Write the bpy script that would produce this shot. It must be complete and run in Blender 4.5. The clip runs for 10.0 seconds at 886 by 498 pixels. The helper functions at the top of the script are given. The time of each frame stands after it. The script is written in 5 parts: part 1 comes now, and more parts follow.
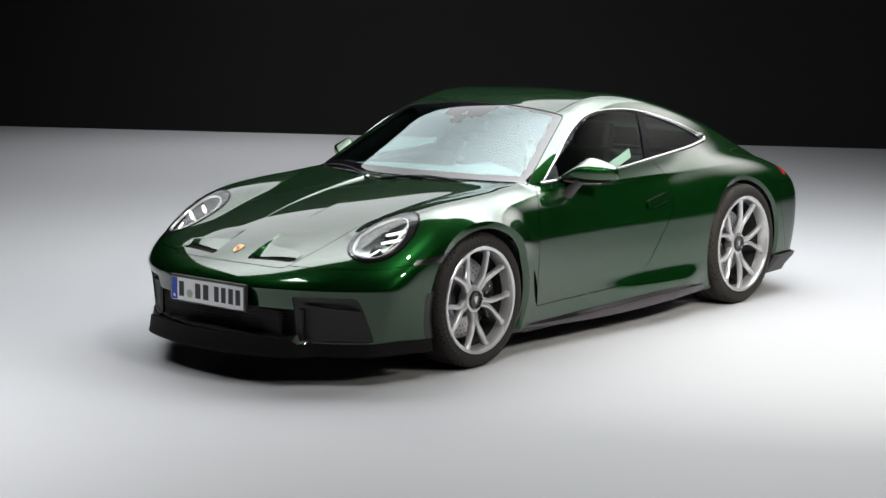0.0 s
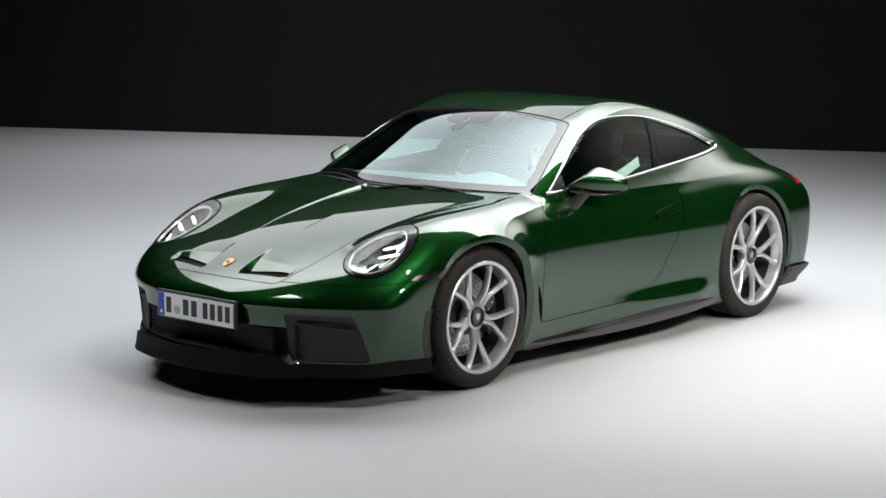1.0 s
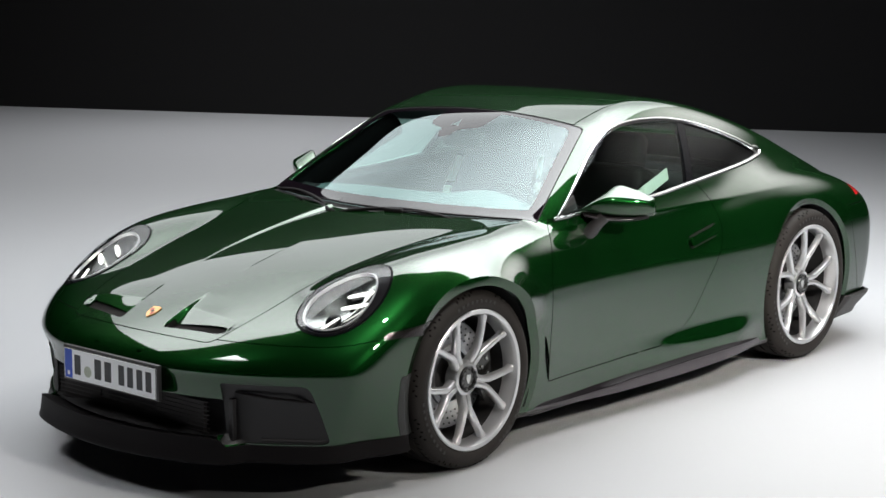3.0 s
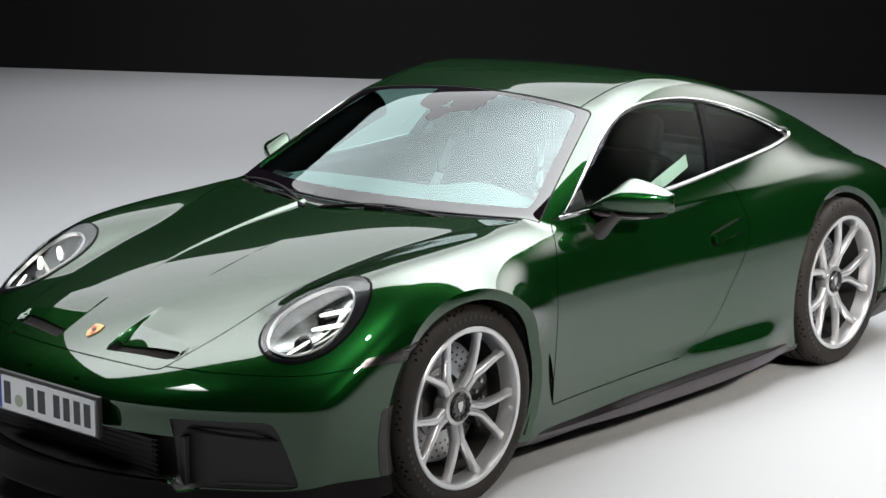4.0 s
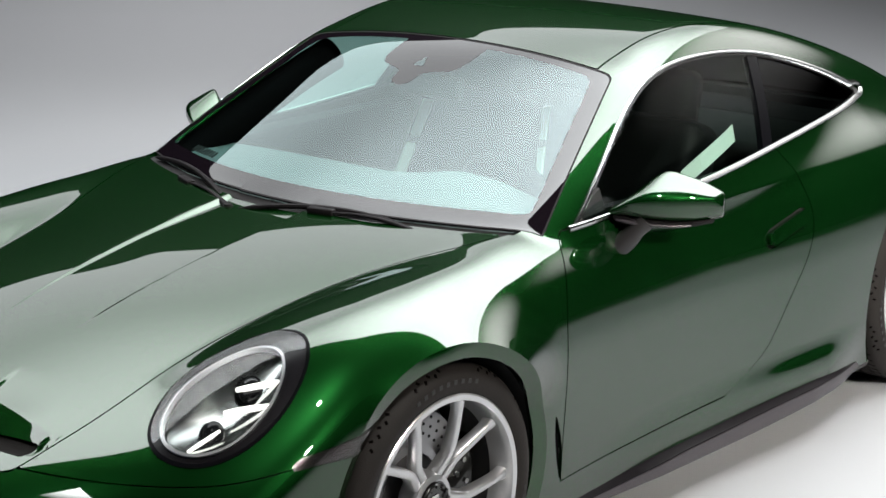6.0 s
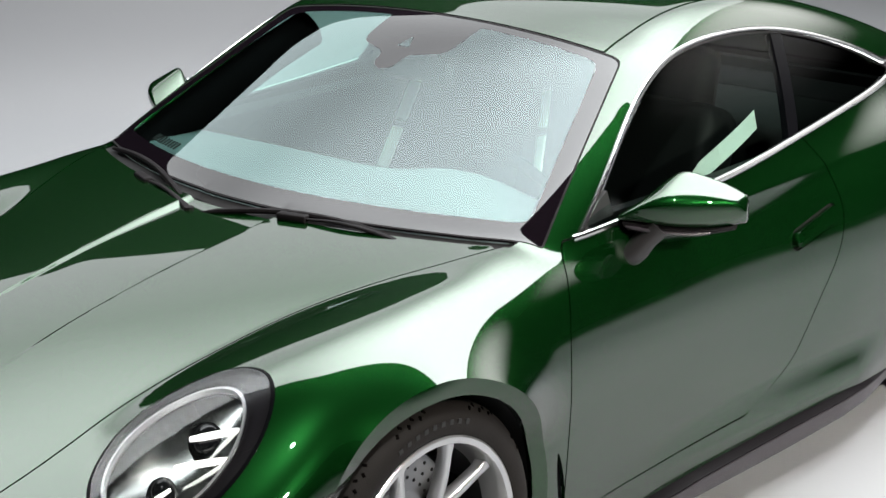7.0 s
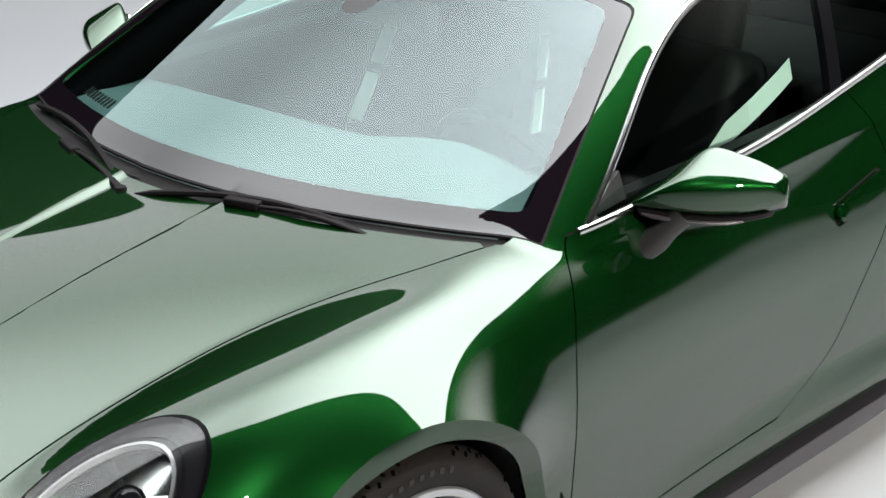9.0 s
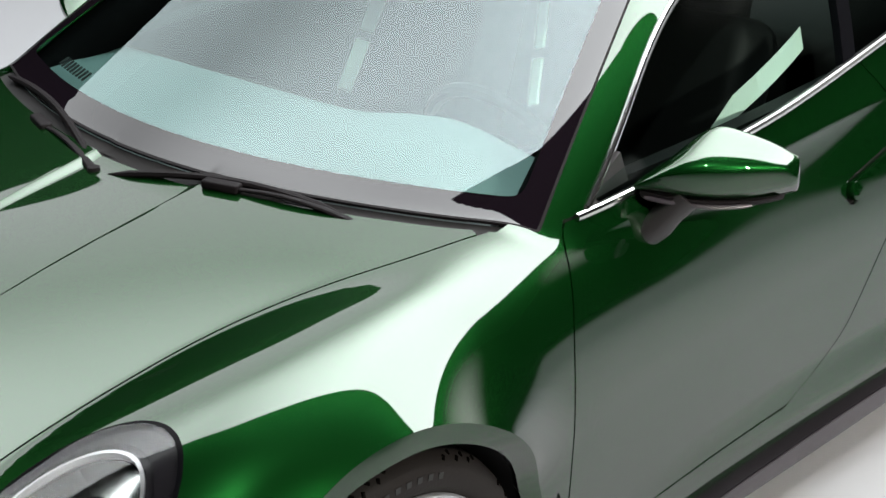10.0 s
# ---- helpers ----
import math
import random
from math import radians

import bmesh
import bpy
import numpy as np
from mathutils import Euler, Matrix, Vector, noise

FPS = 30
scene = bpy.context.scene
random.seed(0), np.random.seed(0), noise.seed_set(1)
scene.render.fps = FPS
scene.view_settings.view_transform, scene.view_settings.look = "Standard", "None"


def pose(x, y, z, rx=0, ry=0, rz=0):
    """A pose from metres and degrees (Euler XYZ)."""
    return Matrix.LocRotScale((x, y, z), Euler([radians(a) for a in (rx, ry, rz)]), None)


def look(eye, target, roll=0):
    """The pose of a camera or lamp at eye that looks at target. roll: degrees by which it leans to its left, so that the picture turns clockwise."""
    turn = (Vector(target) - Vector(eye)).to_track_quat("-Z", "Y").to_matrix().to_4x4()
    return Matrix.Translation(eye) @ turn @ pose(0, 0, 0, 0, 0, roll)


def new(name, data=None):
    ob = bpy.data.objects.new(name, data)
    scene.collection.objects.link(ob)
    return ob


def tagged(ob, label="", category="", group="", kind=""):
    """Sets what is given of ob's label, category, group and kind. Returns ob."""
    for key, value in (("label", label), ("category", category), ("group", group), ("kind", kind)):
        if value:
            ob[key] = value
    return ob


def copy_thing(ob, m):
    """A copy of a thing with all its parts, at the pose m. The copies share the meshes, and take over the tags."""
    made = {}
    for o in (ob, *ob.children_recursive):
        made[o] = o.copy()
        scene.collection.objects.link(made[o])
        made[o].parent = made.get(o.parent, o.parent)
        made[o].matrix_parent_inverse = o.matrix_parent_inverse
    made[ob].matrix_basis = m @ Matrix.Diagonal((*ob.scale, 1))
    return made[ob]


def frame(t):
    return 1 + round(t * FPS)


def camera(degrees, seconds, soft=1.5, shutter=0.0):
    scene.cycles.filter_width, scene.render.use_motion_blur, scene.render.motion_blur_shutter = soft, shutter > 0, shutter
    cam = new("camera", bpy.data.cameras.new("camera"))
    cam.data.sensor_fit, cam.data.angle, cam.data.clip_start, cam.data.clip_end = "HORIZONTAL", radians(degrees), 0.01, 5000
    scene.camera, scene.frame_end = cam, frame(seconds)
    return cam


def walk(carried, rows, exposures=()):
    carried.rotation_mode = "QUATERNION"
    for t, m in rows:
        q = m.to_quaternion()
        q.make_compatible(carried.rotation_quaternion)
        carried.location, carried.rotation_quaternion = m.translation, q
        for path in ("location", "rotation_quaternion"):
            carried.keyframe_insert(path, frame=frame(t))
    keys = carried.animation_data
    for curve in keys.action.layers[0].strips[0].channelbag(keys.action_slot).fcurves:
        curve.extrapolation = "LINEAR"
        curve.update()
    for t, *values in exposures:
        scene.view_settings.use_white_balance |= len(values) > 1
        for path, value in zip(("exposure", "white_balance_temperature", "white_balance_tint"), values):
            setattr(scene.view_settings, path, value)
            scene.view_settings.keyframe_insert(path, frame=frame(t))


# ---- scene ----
cam = camera(27.18, 10.0)
PATH = (
    (0.0, (7.043, 6.640, 1.964), (3.286, 3.425, 1.221), 0.27),
    (0.5, (6.908, 6.513, 1.970), (3.149, 3.302, 1.223), 0.35),
    (1.0, (6.705, 6.356, 1.980), (2.951, 3.139, 1.230), 0.40),
    (1.5, (6.405, 6.119, 1.992), (2.654, 2.901, 1.234), 0.41),
    (2.0, (6.060, 5.858, 2.004), (2.316, 2.637, 1.225), 0.41),
    (2.5, (5.640, 5.538, 2.012), (1.904, 2.315, 1.201), 0.38),
    (4.0, (4.484, 4.604, 2.043), (0.766, 1.411, 1.054), 0.31),
    (4.5, (4.093, 4.304, 2.064), (0.393, 1.120, 0.983), 0.24),
    (5.0, (3.749, 4.030, 2.082), (0.062, 0.861, 0.917), 0.19),
    (5.5, (3.420, 3.755, 2.092), (-0.261, 0.611, 0.840), 0.20),
    (6.0, (3.128, 3.514, 2.099), (-0.543, 0.393, 0.761), 0.24),
    (7.5, (2.477, 3.009, 2.133), (-1.137, -0.055, 0.537), 0.07),
    (8.0, (2.314, 2.878, 2.134), (-1.282, -0.164, 0.455), 0.04),
    (8.5, (2.185, 2.780, 2.140), (-1.387, -0.242, 0.377), 0.01),
    (9.0, (2.069, 2.686, 2.140), (-1.483, -0.308, 0.291), 0.01),
    (9.5, (1.975, 2.625, 2.140), (-1.550, -0.355, 0.218), 0.00),
    (10.0, (1.892, 2.566, 2.138), (-1.610, -0.396, 0.148), -0.04),
)
walk(cam, [(t, look(eye, goal, roll)) for t, eye, goal, roll in PATH])

# ---- studio light: black hall, one large overhead light box ----
world = bpy.data.worlds.new("studio")
scene.world = world
world.use_nodes = True
world.node_tree.nodes["Background"].inputs[0].default_value = (0.008, 0.007, 0.009, 1)
world.node_tree.nodes["Background"].inputs[1].default_value = 1.0
scene.view_settings.exposure = 0.42


def area_lamp(name, at, aim, size_x, size_y, watts, color=(1, 1, 1)):
    data = bpy.data.lights.new(name, "AREA")
    data.shape, data.size, data.size_y = "RECTANGLE", size_x, size_y
    data.energy, data.color = watts, color
    ob = new(name, data)
    ob.matrix_world = look(at, aim)
    return ob


# A wide light box hangs square to the camera's line over the far side of the car, two small lamps above and beside its
# near flank, a round one behind its tail; three narrow unseen floods are added to fill the floor around.
HIGH_LAMP, SIDE_LAMP, TAIL_LAMP, BOX_WATTS = 70, 38, 150, 432
box_lamp = area_lamp("light_box", (0, 0, 4), (0, 0, 0), 8.2, 5.15, BOX_WATTS, (0.95, 0.985, 1.0))
box_lamp.matrix_world = Matrix(((0.68, 0.73, 0, -2.838), (-0.73, 0.68, 0, -1.689), (0, 0, 1, 4.0), (0, 0, 0, 1)))
high_lamp = area_lamp("high_lamp", (0.5, 2.6, 4.6), (-0.6, 1.7, 0), 0.11, 0.11, HIGH_LAMP, (1.0, 0.98, 0.94))
high_lamp.data.shape = "DISK"
side_lamp = area_lamp("side_lamp", (0.2, 6.0, 3.6), (-2.2, 0.6, 0.2), 0.26, 0.26, SIDE_LAMP, (1.0, 0.95, 0.86))
side_lamp.data.shape = "DISK"
side_lamp.data.spread = radians(58)
tail_lamp_box = area_lamp("tail_light_box", (-7.3, 1.8, 4.0), (-2.2, 0.8, 0.8), 6.0, 3.4, TAIL_LAMP, (1.0, 0.99, 0.97))
tail_lamp_box.data.shape = "ELLIPSE"
# added fill lights, out of view, that only brighten the floor behind, beside and ahead
back_fill = area_lamp("back_floor_fill", (-9.0, -8.5, 8.0), (-7.5, -7.5, 0), 3.0, 3.0, 155, (0.97, 0.985, 1.0))
back_fill.data.spread = radians(84)
rear_fill = area_lamp("rear_floor_fill", (-6.8, 5.8, 7.0), (-6.6, 5.6, 0), 4.5, 4.5, 70, (0.98, 0.99, 1.0))
rear_fill.data.spread = radians(60)
front_fill = area_lamp("front_floor_fill", (4.4, -1.3, 6.0), (4.2, -1.1, 0), 2.0, 2.0, 98, (0.98, 0.99, 1.0))
front_fill.data.spread = radians(64)

# the wide box grows brighter towards its near edge, most of all at the end over the tail of the car
box_lamp.data.use_nodes = True
tree = box_lamp.data.node_tree
geo = tree.nodes.new("ShaderNodeNewGeometry")
sep = tree.nodes.new("ShaderNodeSeparateXYZ")
tree.links.new(geo.outputs["Parametric"], sep.inputs[0])


def fade(socket, a, b):
    n = tree.nodes.new("ShaderNodeMapRange")
    n.interpolation_type = "SMOOTHSTEP"
    n.inputs["From Min"].default_value, n.inputs["From Max"].default_value = min(a, b), max(a, b)
    n.inputs["To Min"].default_value, n.inputs["To Max"].default_value = (0, 1) if a < b else (1, 0)
    tree.links.new(socket, n.inputs["Value"])
    return n.outputs[0]


gain = tree.nodes.new("ShaderNodeMath")
gain.operation = "MULTIPLY"
tree.links.new(fade(sep.outputs["X"], 0.60, 0.32), gain.inputs[0])
tree.links.new(fade(sep.outputs["Y"], 0.25, 0.80), gain.inputs[1])
total = tree.nodes.new("ShaderNodeMath")
total.operation = "MULTIPLY_ADD"
total.inputs[1].default_value = 1.35
tree.links.new(gain.outputs[0], total.inputs[0])
slope = tree.nodes.new("ShaderNodeMath")
slope.operation = "MULTIPLY_ADD"
slope.inputs[1].default_value, slope.inputs[2].default_value = 0.77, 0.48
tree.links.new(fade(sep.outputs["Y"], 0.44, 0.88), slope.inputs[0])
tree.links.new(slope.outputs[0], total.inputs[2])
tree.links.new(total.outputs[0], tree.nodes["Emission"].inputs["Strength"])

# the tail lamp fades towards its rim
tail_lamp_box.data.use_nodes = True
tree = tail_lamp_box.data.node_tree
geo = tree.nodes.new("ShaderNodeNewGeometry")
far = tree.nodes.new("ShaderNodeVectorMath")
far.operation = "DISTANCE"
far.inputs[1].default_value = (0.5, 0.5, 0)
tree.links.new(geo.outputs["Parametric"], far.inputs[0])
tree.links.new(fade(far.outputs["Value"], 0.5, 0.05), tree.nodes["Emission"].inputs["Strength"])


# ---- materials ----
def material(name, color, rough=0.5, metal=0.0, coat=0.0, bump=0.0, scale=60.0, vary=0.0, vary_scale=6.0, rough_vary=0.0, spec=0.5):
    m = bpy.data.materials.new(name)
    m.use_nodes = True
    nt = m.node_tree
    b = nt.nodes["Principled BSDF"]
    b.inputs["Base Color"].default_value = (*color, 1)
    b.inputs["Roughness"].default_value = rough
    b.inputs["Metallic"].default_value = metal
    b.inputs["Coat Weight"].default_value = coat
    b.inputs["Specular IOR Level"].default_value = spec
    b.inputs["Coat Roughness"].default_value = 0.015
    co = nt.nodes.new("ShaderNodeTexCoord")
    if vary or rough_vary:
        n = nt.nodes.new("ShaderNodeTexNoise")
        n.inputs["Scale"].default_value, n.inputs["Detail"].default_value = vary_scale, 6
        nt.links.new(co.outputs["Object"], n.inputs["Vector"])
        if vary:
            mix = nt.nodes.new("ShaderNodeMix")
            mix.data_type = "RGBA"
            mix.inputs[6].default_value = (*[c * (1 - vary) for c in color], 1)
            mix.inputs[7].default_value = (*[min(1, c * (1 + vary)) for c in color], 1)
            nt.links.new(n.outputs["Fac"], mix.inputs[0])
            nt.links.new(mix.outputs[2], b.inputs["Base Color"])
        if rough_vary:
            r = nt.nodes.new("ShaderNodeMapRange")
            r.inputs["To Min"].default_value, r.inputs["To Max"].default_value = rough - rough_vary, rough + rough_vary
            nt.links.new(n.outputs["Fac"], r.inputs["Value"])
            nt.links.new(r.outputs[0], b.inputs["Roughness"])
    if bump:
        n = nt.nodes.new("ShaderNodeTexNoise")
        n.inputs["Scale"].default_value, n.inputs["Detail"].default_value = scale, 4
        nt.links.new(co.outputs["Object"], n.inputs["Vector"])
        bp = nt.nodes.new("ShaderNodeBump")
        bp.inputs["Strength"].default_value, bp.inputs["Distance"].default_value = bump, 0.002
        nt.links.new(n.outputs["Fac"], bp.inputs["Height"])
        nt.links.new(bp.outputs[0], b.inputs["Normal"])
    return m


def glass_material(name, tint, trans=0.9, rough=0.0, sheen=(1, 1, 1), gloss=1.1):
    """Thin glass: a see-through sheet with a mirror gloss that grows at grazing angles."""
    m = bpy.data.materials.new(name)
    m.use_nodes = True
    nt = m.node_tree
    nt.nodes.remove(nt.nodes["Principled BSDF"])
    out = nt.nodes["Material Output"]
    tr = nt.nodes.new("ShaderNodeBsdfTransparent")
    tr.inputs[0].default_value = (*tint, 1)
    gl = nt.nodes.new("ShaderNodeBsdfGlossy")
    gl.inputs["Roughness"].default_value = rough
    gl.inputs[0].default_value = (*sheen, 1)
    fr = nt.nodes.new("ShaderNodeFresnel")
    fr.inputs["IOR"].default_value = 1.52
    add = nt.nodes.new("ShaderNodeMath")
    add.operation, add.use_clamp = "MULTIPLY_ADD", True
    add.inputs[1].default_value, add.inputs[2].default_value = gloss, 1 - trans
    nt.links.new(fr.outputs[0], add.inputs[0])
    mx = nt.nodes.new("ShaderNodeMixShader")
    nt.links.new(add.outputs[0], mx.inputs[0])
    nt.links.new(tr.outputs[0], mx.inputs[1])
    nt.links.new(gl.outputs[0], mx.inputs[2])
    nt.links.new(mx.outputs[0], out.inputs["Surface"])
    return m


def paint_material():
    """Dark green metallic paint: fine flakes under a clear coat, greener where it faces the light."""
    m = material("green_metallic_paint", (0.001, 0.03, 0.004), 0.36, 0.75, 1.0)
    nt = m.node_tree
    b = nt.nodes["Principled BSDF"]
    co = nt.nodes.new("ShaderNodeTexCoord")
    v = nt.nodes.new("ShaderNodeTexVoronoi")
    v.inputs["Scale"].default_value = 1400
    nt.links.new(co.outputs["Object"], v.inputs["Vector"])
    mix = nt.nodes.new("ShaderNodeMix")
    mix.data_type = "RGBA"
    mix.inputs[6].default_value = (0.0022, 0.0212, 0.0042, 1)
    mix.inputs[7].default_value = (0.0046, 0.0545, 0.0089, 1)
    nt.links.new(v.outputs["Color"], mix.inputs[0])
    b.inputs["Coat IOR"].default_value = 1.7
    b.inputs["Specular Tint"].default_value = (0.04, 0.22, 0.08, 1)
    b.inputs["Specular IOR Level"].default_value = 0.2
    nt.links.new(mix.outputs[2], b.inputs["Base Color"])
    return m


PAINT = paint_material()
BLACK_PLASTIC = material("satin_black_plastic", (0.024, 0.022, 0.023), 0.46, bump=0.15, scale=900, rough_vary=0.06)
# on the skirt's lower facet this grey stands in for the floor's reflection
GREY_PLASTIC = material("textured_grey_plastic", (0.040, 0.034, 0.040), 0.36, bump=0.2, scale=700, rough_vary=0.05)
# dark reflection on the front arch chamfer, put into its colour
CHAMFER_SHADE = material("arch_chamfer_shade", (0.018, 0.019, 0.018), 0.35, bump=0.1, scale=700)
GAP = material("dark_gap", (0.010, 0.009, 0.0095), 0.9)
CHROME = material("polished_trim", (0.60, 0.60, 0.59), 0.16, 1.0)
GLOSS_BLACK = material("gloss_black", (0.004, 0.004, 0.005), 0.25, spec=0.03)
RUBBER = material("tyre_rubber", (0.0125, 0.0098, 0.0086), 0.68, spec=0.3, bump=0.35, scale=260, vary=0.25, vary_scale=20)
SILVER = material("satin_silver_alloy", (0.63, 0.63, 0.64), 0.30, 0.9, rough_vary=0.05, vary=0.04)
BARREL = material("dark_barrel", (0.035, 0.034, 0.035), 0.4, 0.5)
DISC = material("machined_steel", (0.36, 0.36, 0.37), 0.34, 0.9, rough_vary=0.08)
GLASS = glass_material("windscreen_glass", (0.60, 0.86, 0.82), 0.972, sheen=(0.84, 0.97, 0.985), gloss=1.3)
SIDE_GLASS = glass_material("tinted_side_glass", (0.62, 0.78, 0.72), 0.999, gloss=0.15)
DARK_GLASS = glass_material("dark_rear_glass", (0.16, 0.20, 0.18), 0.999, gloss=0.15)
FLOOR = material("matt_white_studio_floor", (0.388, 0.391, 0.405), 0.55, bump=0.05, scale=40, vary=0.02, vary_scale=0.7, rough_vary=0.06)
CURTAIN = material("black_studio_cloth", (0.0018, 0.0015, 0.0020), 0.95)
LEATHER = material("black_leather", (0.0045, 0.005, 0.005), 0.6, bump=0.25, scale=350, vary=0.15, spec=0.15)
RED_LENS = material("red_lamp_lens", (0.35, 0.01, 0.012), 0.08)
FRIT = material("black_glass_border", (0.006, 0.004, 0.006), 0.015, spec=0.66)
LENS = glass_material("clear_lamp_lens", (0.95, 0.96, 0.96), 0.982, gloss=0.55)
BOWL = material("smoked_chrome_reflector", (0.58, 0.61, 0.59), 0.18, 1.0, vary=0.25, vary_scale=14)
LAMP_BAND = material("dark_lamp_band", (0.010, 0.009, 0.011), 0.22, spec=0.35)
PLATE_WHITE = material("plate_white", (0.82, 0.83, 0.84), 0.35, bump=0.05, scale=200)
PLATE_INK = material("plate_black", (0.015, 0.015, 0.016), 0.4)
PLATE_BLUE = material("plate_blue", (0.01, 0.06, 0.42), 0.35)
SEAL = material("plate_seal", (0.42, 0.45, 0.36), 0.5, vary=0.2, vary_scale=90)
GOLD = material("badge_gold", (0.62, 0.34, 0.14), 0.28, 0.8, vary=0.2, vary_scale=70)
BADGE_RED = material("badge_red", (0.45, 0.05, 0.03), 0.3)
BELT = material("pale_green_webbing", (0.50, 0.62, 0.55), 0.7, bump=0.3, scale=900)
MIRROR = material("mirror_glass", (0.85, 0.86, 0.87), 0.01, 1.0)
SCREEN_DARK = material("dark_display", (0.01, 0.011, 0.012), 0.05)
GRILLE = material("grille_mesh_black", (0.032, 0.029, 0.029), 0.6, spec=0.2)
CALIPER = material("black_caliper", (0.012, 0.012, 0.012), 0.18, coat=0.4)
STEEL = material("bright_bolt_steel", (0.6, 0.6, 0.58), 0.25, 1.0)


def glow(name, color, strength):
    m = bpy.data.materials.new(name)
    m.use_nodes = True
    b = m.node_tree.nodes["Principled BSDF"]
    b.inputs["Base Color"].default_value = (*color, 1)
    b.inputs["Emission Color"].default_value = (*color, 1)
    b.inputs["Emission Strength"].default_value = strength
    return m


DRL = glow("running_light", (1.0, 0.98, 0.94), 1.2)
WIPER_BLACK = material("wiper_black", (0.014, 0.012, 0.013), 0.5, spec=0.08, bump=0.1, scale=500)
DEEP_BLACK = material("black_pillar_cloth", (0.003, 0.0028, 0.003), 0.9, spec=0.02)
SPLITTER = material("splitter_black", (0.009, 0.008, 0.0085), 0.5, spec=0.06, bump=0.1, scale=500)
CARPET = material("dark_grey_carpet", (0.007, 0.007, 0.0075), 0.9, bump=0.4, scale=500, vary=0.2, vary_scale=30, spec=0.1)
SIDEWALL = material("raised_rubber", (0.011, 0.010, 0.010), 0.5)
SIGNAL_LENS = glass_material("clear_marker_lens", (0.8, 0.8, 0.8), 0.99, gloss=0.5)
DASH = material("dark_teal_grey_leather", (0.12, 0.165, 0.160), 0.55, bump=0.25, scale=350, vary=0.12)
MARKER = material("marker_reflector_dark", (0.15, 0.14, 0.14), 0.22, 0.9, bump=0.6, scale=45, vary=0.5, vary_scale=30)
# shade inside the tyre's cuts and dimples, as a plain near-black colour
RECESS_SHADE = material("recess_shade", (0.0035, 0.003, 0.0028), 0.9, spec=0.0)
SKIRT = material("dark_skirt_plastic", (0.008, 0.0066, 0.008), 0.42, spec=0.12, bump=0.1, scale=700)


# ---- lofting tools ----
def spline(*knots):
    """A natural cubic through (position, value) knots, straight beyond its ends."""
    k = np.array(sorted(knots), float)
    x, y, n = k[:, 0], k[:, 1], len(k)
    h = np.diff(x)
    a = np.eye(n)
    r = np.zeros(n)
    for i in range(1, n - 1):
        a[i, i - 1:i + 2] = h[i - 1], 2 * (h[i - 1] + h[i]), h[i]
        r[i] = 6 * ((y[i + 1] - y[i]) / h[i] - (y[i] - y[i - 1]) / h[i - 1])
    s = np.linalg.solve(a, r)

    def value(q):
        q = np.asarray(q, float)
        i = np.clip(np.searchsorted(x, q) - 1, 0, n - 2)
        p = np.clip(q, x[0], x[-1])
        u, w = x[i + 1] - p, p - x[i]
        v = (s[i] * u ** 3 + s[i + 1] * w ** 3) / (6 * h[i]) + (y[i] / h[i] - s[i] * h[i] / 6) * u + (y[i + 1] / h[i] - s[i + 1] * h[i] / 6) * w
        first = (y[1] - y[0]) / h[0] - h[0] * s[1] / 6
        last = (y[-1] - y[-2]) / h[-1] + h[-1] * s[-2] / 6
        return v + np.minimum(q - x[0], 0) * first + np.maximum(q - x[-1], 0) * last
    return value


def smax(a, b, r):
    h = np.maximum(r - np.abs(a - b), 0) / r
    return np.maximum(a, b) + h ** 3 * r / 6


def smin(a, b, r):
    return -smax(-a, -b, r)


def ramp(x, a, b):
    u = np.clip((x - a) / (b - a), 0, 1)
    return u * u * (3 - 2 * u)


# ---- the car's form: x forward from the front axle, y to its left, z up ----
FRONT_X, REAR_X = 0.045, -2.440
# wheel openings: centre, height, radius of the edge and of the fold round it
ARCHES = ((FRONT_X, 0.348, 0.361, 0.397), (REAR_X, 0.362, 0.385, 0.412))
roof_line = spline((0.1, 0.70), (-0.28, 0.886), (-0.44, 0.964), (-0.6, 1.042), (-0.76, 1.120), (-0.90, 1.186), (-1.0, 1.223), (-1.1, 1.2475), (-1.2, 1.2695), (-1.3, 1.2865), (-1.42, 1.2985), (-1.55, 1.3005), (-1.75, 1.279), (-2.1, 1.198),
                   (-2.5, 1.066), (-2.9, 0.91), (-3.2, 0.79), (-3.45, 0.69))
cabin_width = spline((-0.3, 0.72), (-0.6, 0.765), (-1.1, 0.80), (-1.6, 0.80), (-2.0, 0.78), (-2.3, 0.745), (-2.7, 0.66), (-3.2, 0.52))
hood_line = spline((1.05, 0.50), (0.853, 0.605), (0.6, 0.703), (0.32, 0.785), (0.0, 0.846), (-0.25, 0.8815), (-0.42, 0.899), (-0.6, 0.902), (-1.5, 0.89), (-2.2, 0.90), (-2.9, 0.84), (-3.4, 0.66))
ridge_y = spline((0.95, 0.63), (0.70, 0.665), (0.33, 0.70), (0.0, 0.71), (-0.3, 0.715), (-0.57, 0.72), (-1.0, 0.735), (-1.5, 0.75), (-2.0, 0.765), (-2.4, 0.76), (-2.8, 0.72), (-3.2, 0.64))
ridge_z = spline((0.95, 0.44), (0.82, 0.535), (0.70, 0.620), (0.5, 0.728), (0.33, 0.792), (0.0, 0.842), (-0.3, 0.860), (-0.57, 0.866), (-1.0, 0.872), (-1.5, 0.885), (-1.9, 0.905), (-2.3, 0.905), (-2.7, 0.872), (-3.0, 0.81), (-3.3, 0.69))
